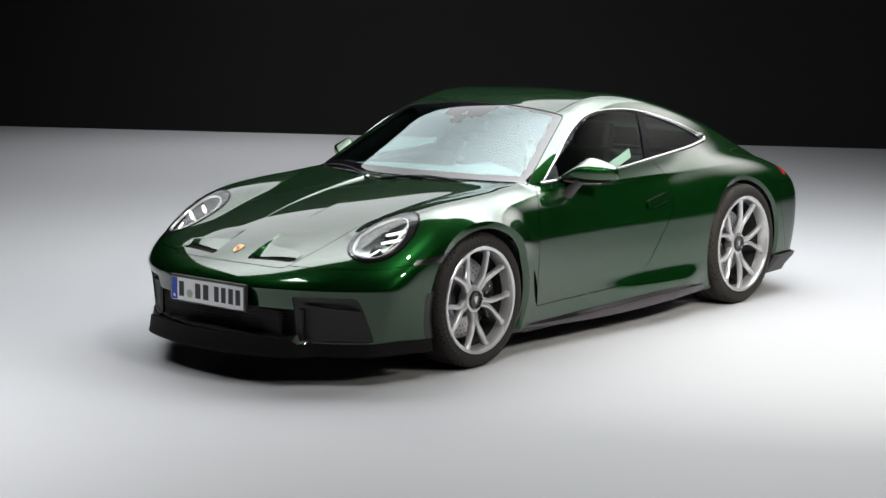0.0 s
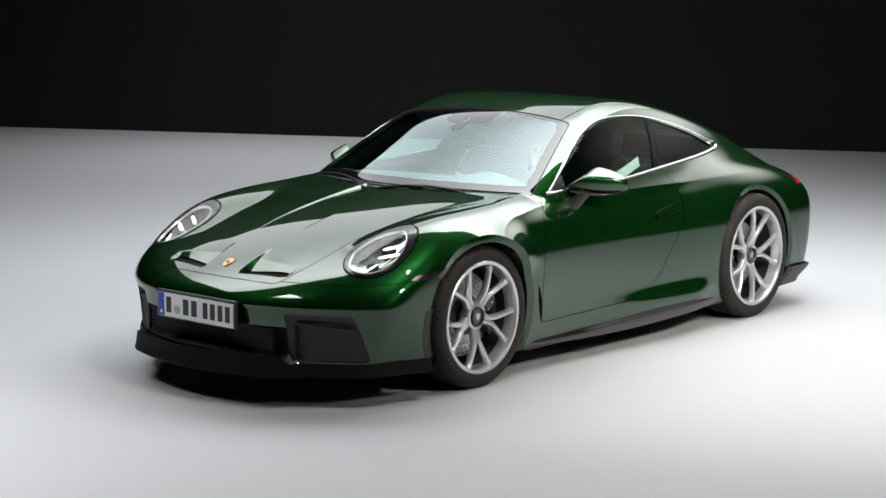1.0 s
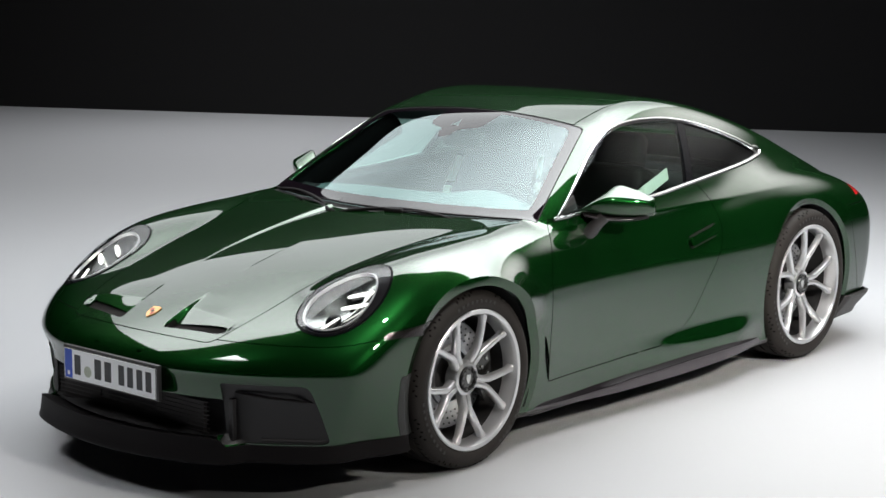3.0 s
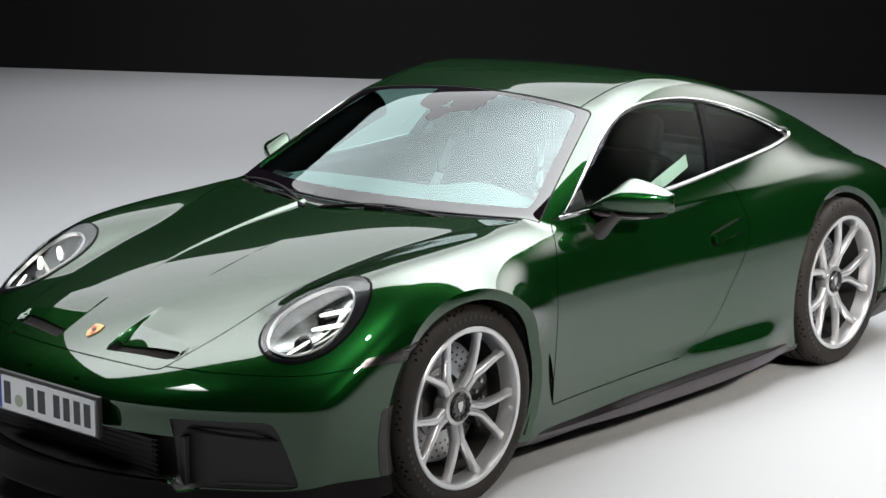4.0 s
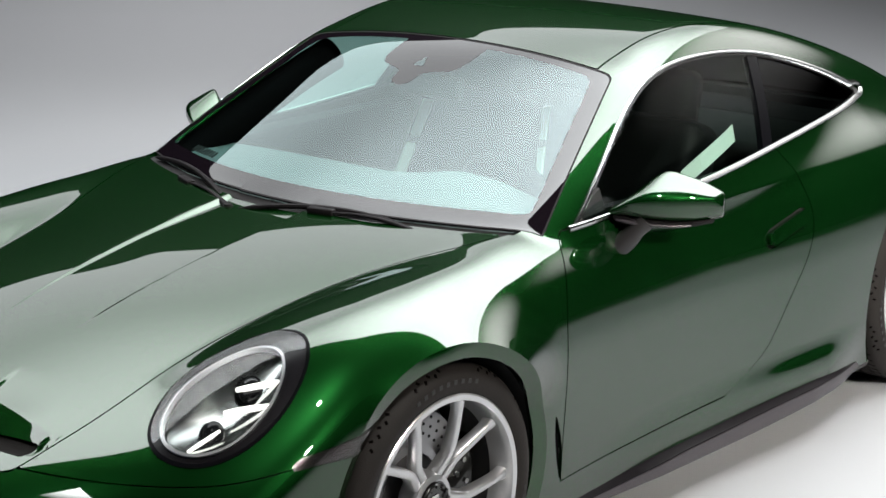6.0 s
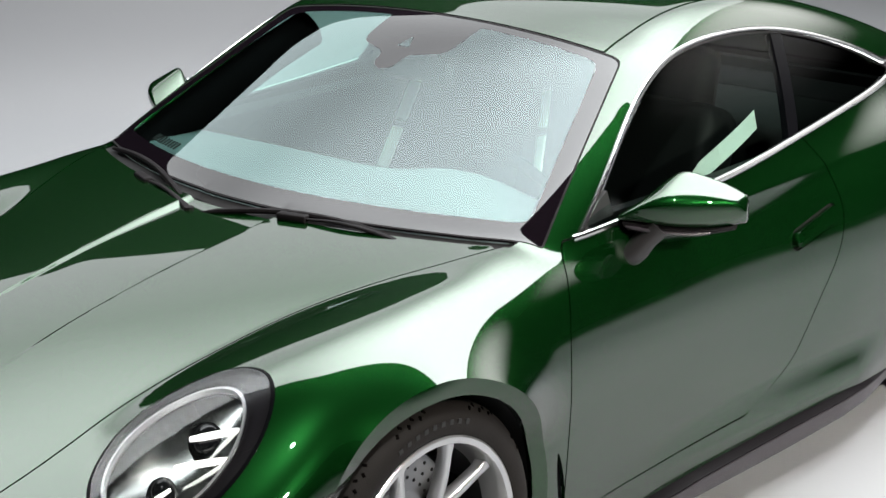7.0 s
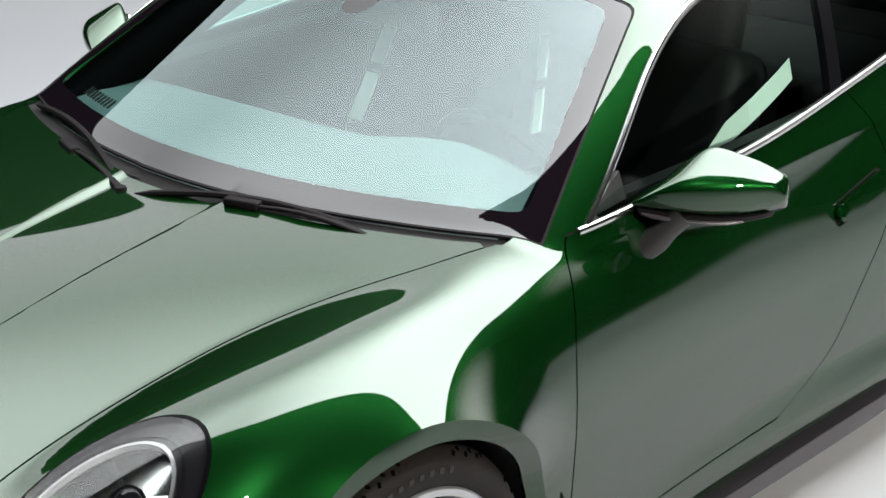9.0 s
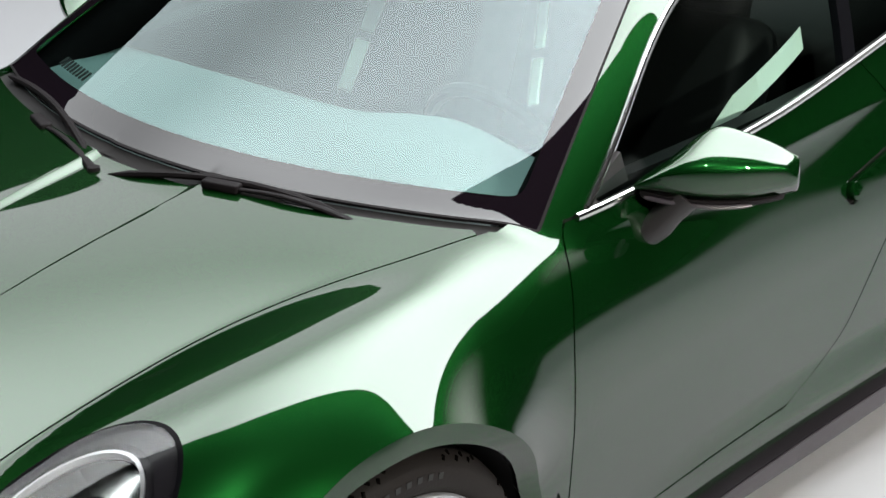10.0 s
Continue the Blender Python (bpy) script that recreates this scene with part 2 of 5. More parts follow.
side_width = spline((1.0, 0.82), (0.7, 0.875), (0.4, 0.912), (0.03, 0.926), (-0.35, 0.908), (-0.6, 0.89), (-1.0, 0.878), (-1.4, 0.886), (-1.8, 0.912), (-2.2, 0.927), (-2.5, 0.927), (-2.9, 0.905), (-3.2, 0.87), (-3.5, 0.82))
nose_x = spline((0.08, 1.035), (0.2, 1.055), (0.3, 1.062), (0.4, 1.058), (0.47, 1.048), (0.54, 1.0), (0.62, 0.90), (0.75, 0.70), (0.9, 0.45))
under_x = spline((0.08, 1.002), (0.2, 1.008), (0.36, 1.021), (0.46, 1.050), (0.52, 1.085), (0.9, 1.4))
tail_x = spline((0.08, -3.24), (0.25, -3.32), (0.45, -3.365), (0.62, -3.36), (0.72, -3.32), (0.9, -3.15))


hood_side = spline((0.95, 0.375), (0.90, 0.395), (0.725, 0.445), (0.5, 0.462), (0.3, 0.485), (0.1, 0.515), (-0.04, 0.553), (-0.15, 0.595), (-0.3, 0.655), (-0.46, 0.705))
crease_y = spline((0.95, 0.115), (0.75, 0.118), (0.5, 0.122), (0.0, 0.125), (-0.3, 0.125))


def slit_back(y):
    return 0.838 - 0.10 * (y - 0.20)


def slit_front(y):
    return 0.902 - 0.15 * (y - 0.17)


def sill_flare(x):
    return 0.030 * ramp(x, -0.55, -1.70) * ramp(x, -2.07, -1.78)


def form(p):
    """Below nought inside the closed car body, above it outside."""
    x, y, z = p[..., 0], np.abs(p[..., 1]), p[..., 2]
    wrap = 0.30 * ramp(x, -1.6, -0.9)
    crown = 0.065 - 0.015 * ramp(x, -0.95, -1.5)
    roof = roof_line(x + wrap * y * y) - crown * y * y
    up = np.maximum(z - 0.9, -0.06)
    cabin_side = cabin_width(x) - 0.45 * up - 0.45 * up * np.abs(up)
    cabin = smax(z - roof, y - cabin_side, 0.085)
    rise = x - 0.770 - 0.09 * (y - 0.14)
    scoop = 0.008 * ramp(x, 0.66, 0.80) * ramp(y, 0.34, 0.13) + 0.26 * smax(rise, 0 * rise, 0.006)
    scoop = scoop * ramp(x, slit_front(y) - 0.004, slit_back(y) + 0.010) * ramp(y, 0.41, 0.385)
    dip = 0.006 * ramp(x, 0.55, 0.15) + 0.007 * ramp(x, 0.12, -0.25)
    camber = 0.055 + 0.065 * ramp(x, -0.25, 0.25)
    hood = hood_line(x) - camber * y * y - scoop * ramp(y, crease_y(x), crease_y(x) + 0.018) - dip * ramp(y, crease_y(x) + 0.010 + 0.012 * ramp(x, 0.3, -0.2), crease_y(x))
    ys, yr, zr = hood_side(x), ridge_y(x), ridge_z(x)
    steep = np.clip((zr - hood_line(x) + camber * ys * ys + 0.004) / np.maximum(yr - ys, 0.05) ** 2, 0.25, 3.0)
    steep = 1.6 + (steep - 1.6) * ramp(x, -0.42, -0.15)
    bulge = ramp(x, -0.45, 0.05) * ramp(x, 0.56, 0.14)
    fall = 1.6 * (y - yr) ** 2
    fall = fall + bulge * (0.60 * (np.sqrt((y - yr) ** 2 + 0.0144) - 0.12) - fall)
    ridge = zr - np.where(y < yr, steep * (y - yr) ** 2, fall)
    top = smax(hood, ridge, 0.014 + 0.04 * ramp(x, -0.2, -0.5))
    wide = side_width(x)
    over = np.maximum(z - 0.54, 0)
    under = np.maximum(0.50 - z, 0)
    away = np.hypot(x - FRONT_X, z - 0.348) - 0.397
    flare = np.clip(1 - away / 0.155, 0, 1) ** 2 * ramp(z, 0.47, 0.70) * ramp(x, 0.34, 0.02)
    side = wide + 0.048 * flare - 1.15 * (1 + 0.5 * bulge) * over ** 2.2 - (0.22 + 0.5 * ramp(x, 0.40, 0.62)) * under ** 2 + sill_flare(x) * ramp(z, 0.325, 0.215)
    for ax, az, edge, fold in ARCHES:
        d = np.hypot(x - ax, z - az) - edge
        side = side - 0.50 * smax(fold - edge - d, 0 * d, 0.005) * (d > -0.1) * (d < 0.2)
    body = smax(z - top, y - side, 0.16 - 0.10 * bulge)
    plan = 0.40 * (y / 0.9) ** 2.6
    nose = smax(x - (nose_x(z) - plan), x - (under_x(z) - plan), 0.016)
    tail = (tail_x(z) + 0.26 * (y / 0.9) ** 3) - x
    body = smax(body, nose, 0.10 - 0.045 * ramp(x, 0.55, 0.80))
    body = smax(body, tail, 0.08)
    cabin = smax(cabin, tail, 0.08)
    whole = smin(body, cabin, 0.05 - 0.028 * ramp(x, -0.85, -0.55) + 0.11 * ramp(x, -1.75, -2.25))
    return smax(whole, 0.125 - z, 0.03)


def gradient(p):
    e = 1e-4
    g = np.stack([form(p + d) - form(p - d) for d in np.eye(3) * e], -1) / (2 * e)
    return g


def skin():
    """The left half of the body: where rays from the car's axis leave the form."""
    along = np.linspace(0.30, -2.85, 330)
    axis_z = 0.47
    cap = np.linspace(0, 0.5 * math.pi, 62)[1:]
    cx = np.concatenate([np.full(61, 0.30)[::-1], along, np.full(61, -2.85)])
    fwd = np.concatenate([np.sin(cap)[::-1], np.zeros(330), -np.sin(cap)])
    out = np.sqrt(1 - fwd ** 2)
    ang = np.linspace(-0.5 * math.pi, 0.5 * math.pi, 215)
    org = np.stack([cx, 0 * cx, 0 * cx + axis_z], -1)[:, None, :]
    d = np.stack([np.repeat(fwd[:, None], 215, 1), out[:, None] * np.cos(ang), out[:, None] * np.sin(ang)], -1)
    lo, hi = np.full(d.shape[:2], 0.02), np.full(d.shape[:2], 2.2)
    for _ in range(26):
        mid = (lo + hi) / 2
        inside = form(org + d * mid[..., None]) < 0
        lo, hi = np.where(inside, mid, lo), np.where(inside, hi, mid)
    v = (org + d * ((lo + hi) / 2)[..., None]).reshape(-1, 3)
    v[::215, 1] = 0
    v[214::215, 1] = 0
    n, k = len(cx), 215
    i = (np.arange(n - 1)[:, None] * k + np.arange(k - 1)).ravel()
    f = np.concatenate([np.stack([i, i + k + 1, i + 1], -1), np.stack([i, i + k, i + k + 1], -1)])
    return v, f


def settle(v):
    for _ in range(2):
        g = gradient(v)
        v = v - g * (form(v) / np.maximum((g * g).sum(-1), 1e-6))[:, None]
    return v


def on_line(v, g):
    """Moves points near the line g = 0 onto it, along the skin."""
    v = settle(v)
    for _ in range(3):
        here = g(v)
        slope = np.stack([g(v + d) - g(v - d) for d in np.eye(3) * 2e-4], -1) / 4e-4
        n = gradient(v)
        n /= np.maximum(np.linalg.norm(n, axis=1), 1e-9)[:, None]
        slope = slope - n * (slope * n).sum(1)[:, None]
        size = (slope * slope).sum(1)
        good = (np.abs(here) < 0.02) & (size > 0.02) & (size < 30)
        step = slope * (here / np.maximum(size, 0.02))[:, None]
        far = np.linalg.norm(step, axis=1)
        step *= np.minimum(1, 0.006 / np.maximum(far, 1e-9))[:, None]
        v = settle(v - np.where(good[:, None], step, 0))
    return v


def cut(mesh, g, onto=None):
    """Splits a triangle mesh where g(points) crosses nought: the part with g above it, and the rest.
    onto: lays the new points on the edge wanted, in place of settle."""
    v, f = mesh
    s = g(v)
    s = np.where(np.abs(s) < 1e-7, 1e-7, s)
    pos = s[f] > 0
    count = pos.sum(1)
    yes, no, mixed = f[count == 3], f[count == 0], (count == 1) | (count == 2)
    fm, pm, cm = f[mixed], pos[mixed], count[mixed]
    if len(fm):
        lone = np.where(cm == 1, pm.argmax(1), (~pm).argmax(1))
        r = np.arange(len(fm))
        a, b, c = fm[r, lone], fm[r, (lone + 1) % 3], fm[r, (lone + 2) % 3]
        pairs = np.concatenate([np.stack([a, b], -1), np.stack([a, c], -1)])
        key = np.sort(pairs, 1)
        uniq, inv = np.unique(key, axis=0, return_inverse=True)
        inv = inv.ravel()
        t = s[uniq[:, 0]] / (s[uniq[:, 0]] - s[uniq[:, 1]])
        fresh = v[uniq[:, 0]] + (v[uniq[:, 1]] - v[uniq[:, 0]]) * t[:, None]
        mid = fresh[:, 1] < 1e-6
        fresh = onto(fresh) if onto else on_line(fresh, g)
        fresh[mid, 1] = 0
        ab, ac = inv[:len(fm)] + len(v), inv[len(fm):] + len(v)
        v = np.concatenate([v, fresh])
        tip = np.stack([a, ab, ac], -1)
        rest = np.concatenate([np.stack([ab, b, c], -1), np.stack([ab, c, ac], -1)])
        two = np.concatenate([cm, cm])
        yes = np.concatenate([yes, tip[cm == 1], rest[two == 2]])
        no = np.concatenate([no, tip[cm == 2], rest[two == 1]])
    return compact(v, yes), compact(v, no)


def compact(v, f):
    used, inv = np.unique(f, return_inverse=True)
    return v[used], inv.reshape(f.shape)


def score(mesh, g):
    """Lays edges of the mesh along g = 0 without parting it."""
    (v, f), (w, h) = cut(mesh, g)
    v, f = np.concatenate([v, w]), np.concatenate([f, h + len(v)])
    _, first, inv = np.unique(np.round(v, 6), axis=0, return_index=True, return_inverse=True)
    v, f = v[first], inv.ravel()[f]
    f = f[(f[:, 0] != f[:, 1]) & (f[:, 1] != f[:, 2]) & (f[:, 2] != f[:, 0])]
    return compact(v, f)


def gap_cut(mesh, g, gap=0.0017):
    """As cut, but leaves a narrow joint between the two."""
    panel, _ = cut(mesh, lambda p: g(p) - gap)
    _, rest = cut(mesh, lambda p: g(p) + gap)
    return panel, rest




def round_arch(which):
    """Moves points radially onto the edge (2) or fold (3) of the nearest wheel opening, and then out to the flank."""
    def onto(v):
        v = v.copy()
        for arch in ARCHES:
            dx, dz = v[:, 0] - arch[0], v[:, 2] - arch[1]
            d = np.maximum(np.hypot(dx, dz), 1e-6)
            near = (np.abs(d - arch[which]) < 0.03) & (v[:, 2] > 0.14)
            v[near, 0], v[near, 2] = (arch[0] + dx / d * arch[which])[near], (arch[1] + dz / d * arch[which])[near]
        lo, hi = np.full(len(v), 0.5), np.full(len(v), 1.1)
        for _ in range(24):
            m = (lo + hi) / 2
            inside = form(np.stack([v[:, 0], m, v[:, 2]], -1)) < 0
            lo, hi = np.where(inside, m, lo), np.where(inside, hi, m)
        v[:, 1] = np.where(np.abs(lo - v[:, 1]) < 0.05, lo, v[:, 1])
        return v
    return onto


def arch_ring(p):
    """Above nought on the chamfer round either wheel opening."""
    d = np.maximum(*[fold - np.hypot(p[:, 0] - ax, p[:, 2] - az) for ax, az, _, fold in ARCHES])
    return np.where(p[:, 1] > 0.6, d, -1)


def crisp(mesh):
    """Splits a panel along the arch fold and shades both sides of it apart."""
    parts, out_v, out_f, out_n = cut(mesh, arch_ring, round_arch(3)), [], [], []
    base = 0
    for (v, f), side in zip(parts, (-1, 1)):
        if not len(f):
            continue
        q = v.copy()
        for ax, az, _, fold in ARCHES:
            dx, dz = v[:, 0] - ax, v[:, 2] - az
            d = np.maximum(np.hypot(dx, dz), 1e-6)
            want = np.minimum(d, fold - 0.006) if side < 0 else np.maximum(d, fold + 0.006)
            near = (np.abs(d - fold) < 0.02) & (v[:, 1] > 0.6)
            k = np.where(near, want / d, 1)
            q[:, 0], q[:, 2] = np.where(near, ax + dx * k, q[:, 0]), np.where(near, az + dz * k, q[:, 2])
        out_v.append(v)
        out_n.append(gradient(q))
        out_f.append(f + base)
        base += len(v)
    return np.concatenate(out_v), np.concatenate(out_f), np.concatenate(out_n)


def sheet(name, mesh, mat, parent=None, both=True, mirror=False, lift=0.0, edge=0.010, label="", arch=False, inward=False):
    """A panel of the body's skin as an object, with smooth normals and its rim turned inwards.
    arch: keeps the fold round the wheel openings crisp; inward: a pane that faces the cabin."""
    if arch:
        v, f, n = crisp(mesh)
    else:
        v, f = mesh
        n = gradient(v)
    n /= np.maximum(np.linalg.norm(n, axis=1), 1e-9)[:, None]
    v = v + n * (np.asarray(lift(v))[:, None] if callable(lift) else lift)
    if edge:
        e = np.concatenate([f[:, [0, 1]], f[:, [1, 2]], f[:, [2, 0]]])
        _, inv, cnt = np.unique(np.sort(e, 1), axis=0, return_inverse=True, return_counts=True)
        rim = e[cnt[inv.ravel()] == 1]
        rim = rim[~((v[rim[:, 0], 1] < 1e-5) & (v[rim[:, 1], 1] < 1e-5))]
        a, b = v[rim[:, 0]], v[rim[:, 1]]
        na, nb = n[rim[:, 0]], n[rim[:, 1]]
        k, base = len(rim), len(v)
        w = np.cross(b - a, na)
        w /= np.maximum(np.linalg.norm(w, axis=1), 1e-9)[:, None]
        v = np.concatenate([v, a, b, b - nb * edge, a - na * edge])
        n = np.concatenate([n, w, w, w, w])
        i = base + np.arange(k)
        f = np.concatenate([f, np.stack([i, i + 3 * k, i + 2 * k], -1), np.stack([i, i + 2 * k, i + k], -1)])
    if mirror or both:
        flip = np.array([1, -1, 1])
        if both:
            f = np.concatenate([f, f[:, ::-1] + len(v)])
            v, n = np.concatenate([v, v * flip]), np.concatenate([n, n * flip])
        else:
            v, n, f = v * flip, n * flip, f[:, ::-1]
    if inward:
        f, n = f[:, ::-1], -n
    me = bpy.data.meshes.new(name)
    me.from_pydata(v.tolist(), [], f.tolist())
    me.polygons.foreach_set("use_smooth", np.ones(len(me.polygons), bool))
    me.normals_split_custom_set_from_vertices(n.tolist())
    me.materials.append(mat)
    ob = new(name, me)
    ob.parent = parent
    if label:
        tagged(ob, label)
    return ob


# ---- small mesh tools ----
def box(bm, x0, x1, y0, y1, z0, z1):
    m = Matrix.Translation(((x0 + x1) / 2, (y0 + y1) / 2, (z0 + z1) / 2)) @ Matrix.Diagonal((x1 - x0, y1 - y0, z1 - z0, 1))
    return bmesh.ops.create_cube(bm, size=1, matrix=m)["verts"]


def part(name, bm, mat, parent=None, label="", smooth=False, sharp=35):
    me = bpy.data.meshes.new(name)
    bmesh.ops.recalc_face_normals(bm, faces=bm.faces[:])
    bm.to_mesh(me)
    bm.free()
    me.materials.append(mat)
    if smooth:
        me.polygons.foreach_set("use_smooth", np.ones(len(me.polygons), bool))
        me.set_sharp_from_angle(angle=radians(sharp))
    ob = new(name, me)
    ob.parent = parent
    if label:
        tagged(ob, label)
    return ob


def bevel(bm, width, segments=2):
    bmesh.ops.bevel(bm, geom=bm.edges[:], offset=width, segments=segments, profile=0.7, affect="EDGES", clamp_overlap=True)


def tube(bm, points, radius, sides=10, flat=1.0, close=True, ref=(0, 0, 1)):
    """A round bar along points; radius may be a list. flat squashes it upright."""
    pts = [Vector(p) for p in points]
    rad = radius if isinstance(radius, (list, tuple)) else [radius] * len(pts)
    rings = []
    for i, p in enumerate(pts):
        d = (pts[min(i + 1, len(pts) - 1)] - pts[max(i - 1, 0)]).normalized()
        a = d.cross(Vector(ref))
        a = a.normalized() if a.length > 1e-4 else Vector((0, 1, 0))
        b = a.cross(d)
        rings.append([bm.verts.new(p + rad[i] * (math.cos(2 * math.pi * k / sides) * a + flat * math.sin(2 * math.pi * k / sides) * b)) for k in range(sides)])
    for r, s in zip(rings, rings[1:]):
        for k in range(sides):
            bm.faces.new((r[k], r[(k + 1) % sides], s[(k + 1) % sides], s[k]))
    if close:
        bm.faces.new(rings[0][::-1])
        bm.faces.new(rings[-1])


def lathe(bm, profile, steps=64, axis_y=True):
    """Turns (radius, y) pairs about the y axis into a closed ring surface."""
    rings = []
    for k in range(steps):
        a = 2 * math.pi * k / steps
        rings.append([bm.verts.new((r * math.cos(a), y, r * math.sin(a))) for r, y in profile])
    for k in range(steps):
        r, s = rings[k], rings[(k + 1) % steps]
        for i in range(len(profile) - 1):
            bm.faces.new((r[i], r[i + 1], s[i + 1], s[i]))


def prism(bm, outline, y0, y1):
    """A slab with an (x, z) outline between two y planes."""
    a = [bm.verts.new((x, y0, z)) for x, z in outline]
    b = [bm.verts.new((x, y1, z)) for x, z in outline]
    bm.faces.new(a)
    bm.faces.new(b[::-1])
    for i in range(len(a)):
        j = (i + 1) % len(a)
        bm.faces.new((a[i], b[i], b[j], a[j]))


# ---- hall ----
EDGE_A, EDGE_B = Vector((-7.35, -12.55, 0)), Vector((-11.95, -3.55, 0))
along_edge = (EDGE_B - EDGE_A).normalized()
bm = bmesh.new()
far_l, far_r = EDGE_A - along_edge * 30, EDGE_B + along_edge * 30
near = Vector((along_edge.y, -along_edge.x, 0)) * 45
corners = [far_l, far_r, far_r + near, far_l + near]
top = [bm.verts.new(c) for c in corners]
low = [bm.verts.new(c + Vector((0, 0, -0.2))) for c in corners]
bm.faces.new(top)
bm.faces.new(low[::-1])
for i in range(4):
    bm.faces.new((top[i], low[i], low[(i + 1) % 4], top[(i + 1) % 4]))
tagged(part("floor", bm, FLOOR), "matt white seamless studio floor", "floor", kind="structure")
for name, a, b in (("wall_back", 0, 1), ("wall_right", 1, 2), ("wall_front", 2, 3), ("wall_left", 3, 0)):
    bm = bmesh.new()
    p, q = corners[a], corners[b]
    out = (p - q).cross(Vector((0, 0, 1))).normalized()
    if out.dot(p - (corners[0] + corners[2]) / 2) < 0:
        out = -out
    quad = [p, q, q + out * 0.3, p + out * 0.3]
    v0 = [bm.verts.new(c + Vector((0, 0, -0.2))) for c in quad]
    v1 = [bm.verts.new(c + Vector((0, 0, 12))) for c in quad]
    bm.faces.new(v0)
    bm.faces.new(v1)
    for i in range(4):
        bm.faces.new((v0[i], v0[(i + 1) % 4], v1[(i + 1) % 4], v1[i]))
    tagged(part(name, bm, CURTAIN), "matt black studio backdrop cloth", "wall", kind="structure")
bm = bmesh.new()
v0 = [bm.verts.new(c + Vector((0, 0, 12.0))) for c in corners]
v1 = [bm.verts.new(c + Vector((0, 0, 12.2))) for c in corners]
bm.faces.new(v0)
bm.faces.new(v1)
for i in range(4):
    bm.faces.new((v0[i], v0[(i + 1) % 4], v1[(i + 1) % 4], v1[i]))
tagged(part("ceiling", bm, CURTAIN), "black studio ceiling", "ceiling", kind="structure")

# ---- car: skin cut into its panels ----
car = new("sports_car")
tagged(car, "dark green metallic two-door sports coupe with silver wheels", "car")
half = skin()
for c in (0.0, 0.004, 0.009, 0.014, 0.018):
    half = score(half, lambda p: np.where((p[:, 2] > 0.5) & (p[:, 0] > -0.27), p[:, 1] - crease_y(p[:, 0]) - c, 1.0))
for c in (0.0, 0.006, 0.012):
    half = score(half, lambda p: np.where((p[:, 2] > 0.5) & (p[:, 0] > 0.7) & (p[:, 1] < 0.42), p[:, 0] - slit_back(p[:, 1]) - c, 1.0))
for c in (-0.004, 0.0, 0.004, 0.010):
    half = score(half, lambda p: np.where((p[:, 2] > 0.5) & (p[:, 0] > 0.7) & (p[:, 1] < 0.42), p[:, 0] - 0.770 - 0.09 * (p[:, 1] - 0.14) - c, 1.0))
for c in (0.004, 0.010):
    half = score(half, lambda p: np.where((p[:, 2] > 0.5) & (p[:, 0] > 0.7) & (p[:, 1] < 0.42), p[:, 0] - slit_front(p[:, 1]) + c, 1.0))


def disc_at(x0, z0, r):
    return lambda p: np.where(p[:, 1] > 0.45, r - np.hypot(p[:, 0] - x0, p[:, 2] - z0), -1.0)


door_front = spline((0.1, -0.44), (0.254, -0.433), (0.352, -0.427), (0.52, -0.434), (0.714, -0.465), (0.793, -0.506), (0.868, -0.564), (0.95, -0.64))
door_rear = spline((0.20, -1.20), (0.262, -1.25), (0.29, -1.34), (0.33, -1.43), (0.402, -1.503), (0.50, -1.575), (0.594, -1.648), (0.70, -1.700), (0.80, -1.695), (0.86, -1.670), (0.93, -1.61), (1.0, -1.58))
pane_low = spline((-0.55, 0.868), (-0.9, 0.884), (-1.235, 0.898), (-1.576, 0.925), (-1.909, 0.950), (-2.178, 0.974), (-2.36, 1.0))
pane_up = spline((-0.60, 0.868), (-0.673, 0.917), (-0.82, 1.016), (-1.014, 1.132), (-1.197, 1.195), (-1.394, 1.213), (-1.713, 1.188), (-1.972, 1.123), (-2.175, 1.050), (-2.34, 0.975))


def in_hood(p):
    x, y = p[:, 0], p[:, 1]
    g = smin(0.945 - 0.2 * y * y - x, hood_side(x) - y, 0.05)
    return np.where(p[:, 2] > 0.5, smin(g, x - (-0.25 - 0.39 * y * y), 0.01), -1)


def in_screen(p):
    x, y = p[:, 0], p[:, 1]
    g = smin(x + 1.062, 0.750 + 0.322 * (x + 0.535) - y, 0.045)
    return np.where((p[:, 2] > 0.8) & (x < 0), smin(g, -0.285 - 0.39 * y * y - x, 0.01), -1)


sensor_edge = spline((-1.1, 0.155), (-1.0, 0.155), (-0.94, 0.152), (-0.90, 0.142), (-0.878, 0.112), (-0.862, 0.062), (-0.842, 0.042), (-0.815, 0.036), (-0.80, 0.022), (-0.79, 0.0))


def in_clear(p):
    """The see-through part of the windscreen, inside its printed border."""
    x, y = p[:, 0], p[:, 1]
    g = smin(x + 1.025, 0.697 + 0.335 * (x + 0.535) - y, 0.06)
    g = smin(g, -0.350 - 0.39 * y * y - x, 0.05)
    shade = np.maximum(np.minimum(sensor_edge(x) - y, -0.792 - x), -1)
    peep = np.minimum(np.minimum(-0.886 - x, x + 0.930), 0.020 * (x + 0.932) / 0.045 - y)
    return np.maximum(np.minimum(g, -shade), peep)


def in_cowl(p):
    x, y = p[:, 0], p[:, 1]
    g = np.minimum(-0.25 - 0.39 * y * y - x, x - (-0.29 - 0.39 * y * y))
    return np.where(p[:, 2] > 0.8, np.minimum(g, 0.71 - y), -1)


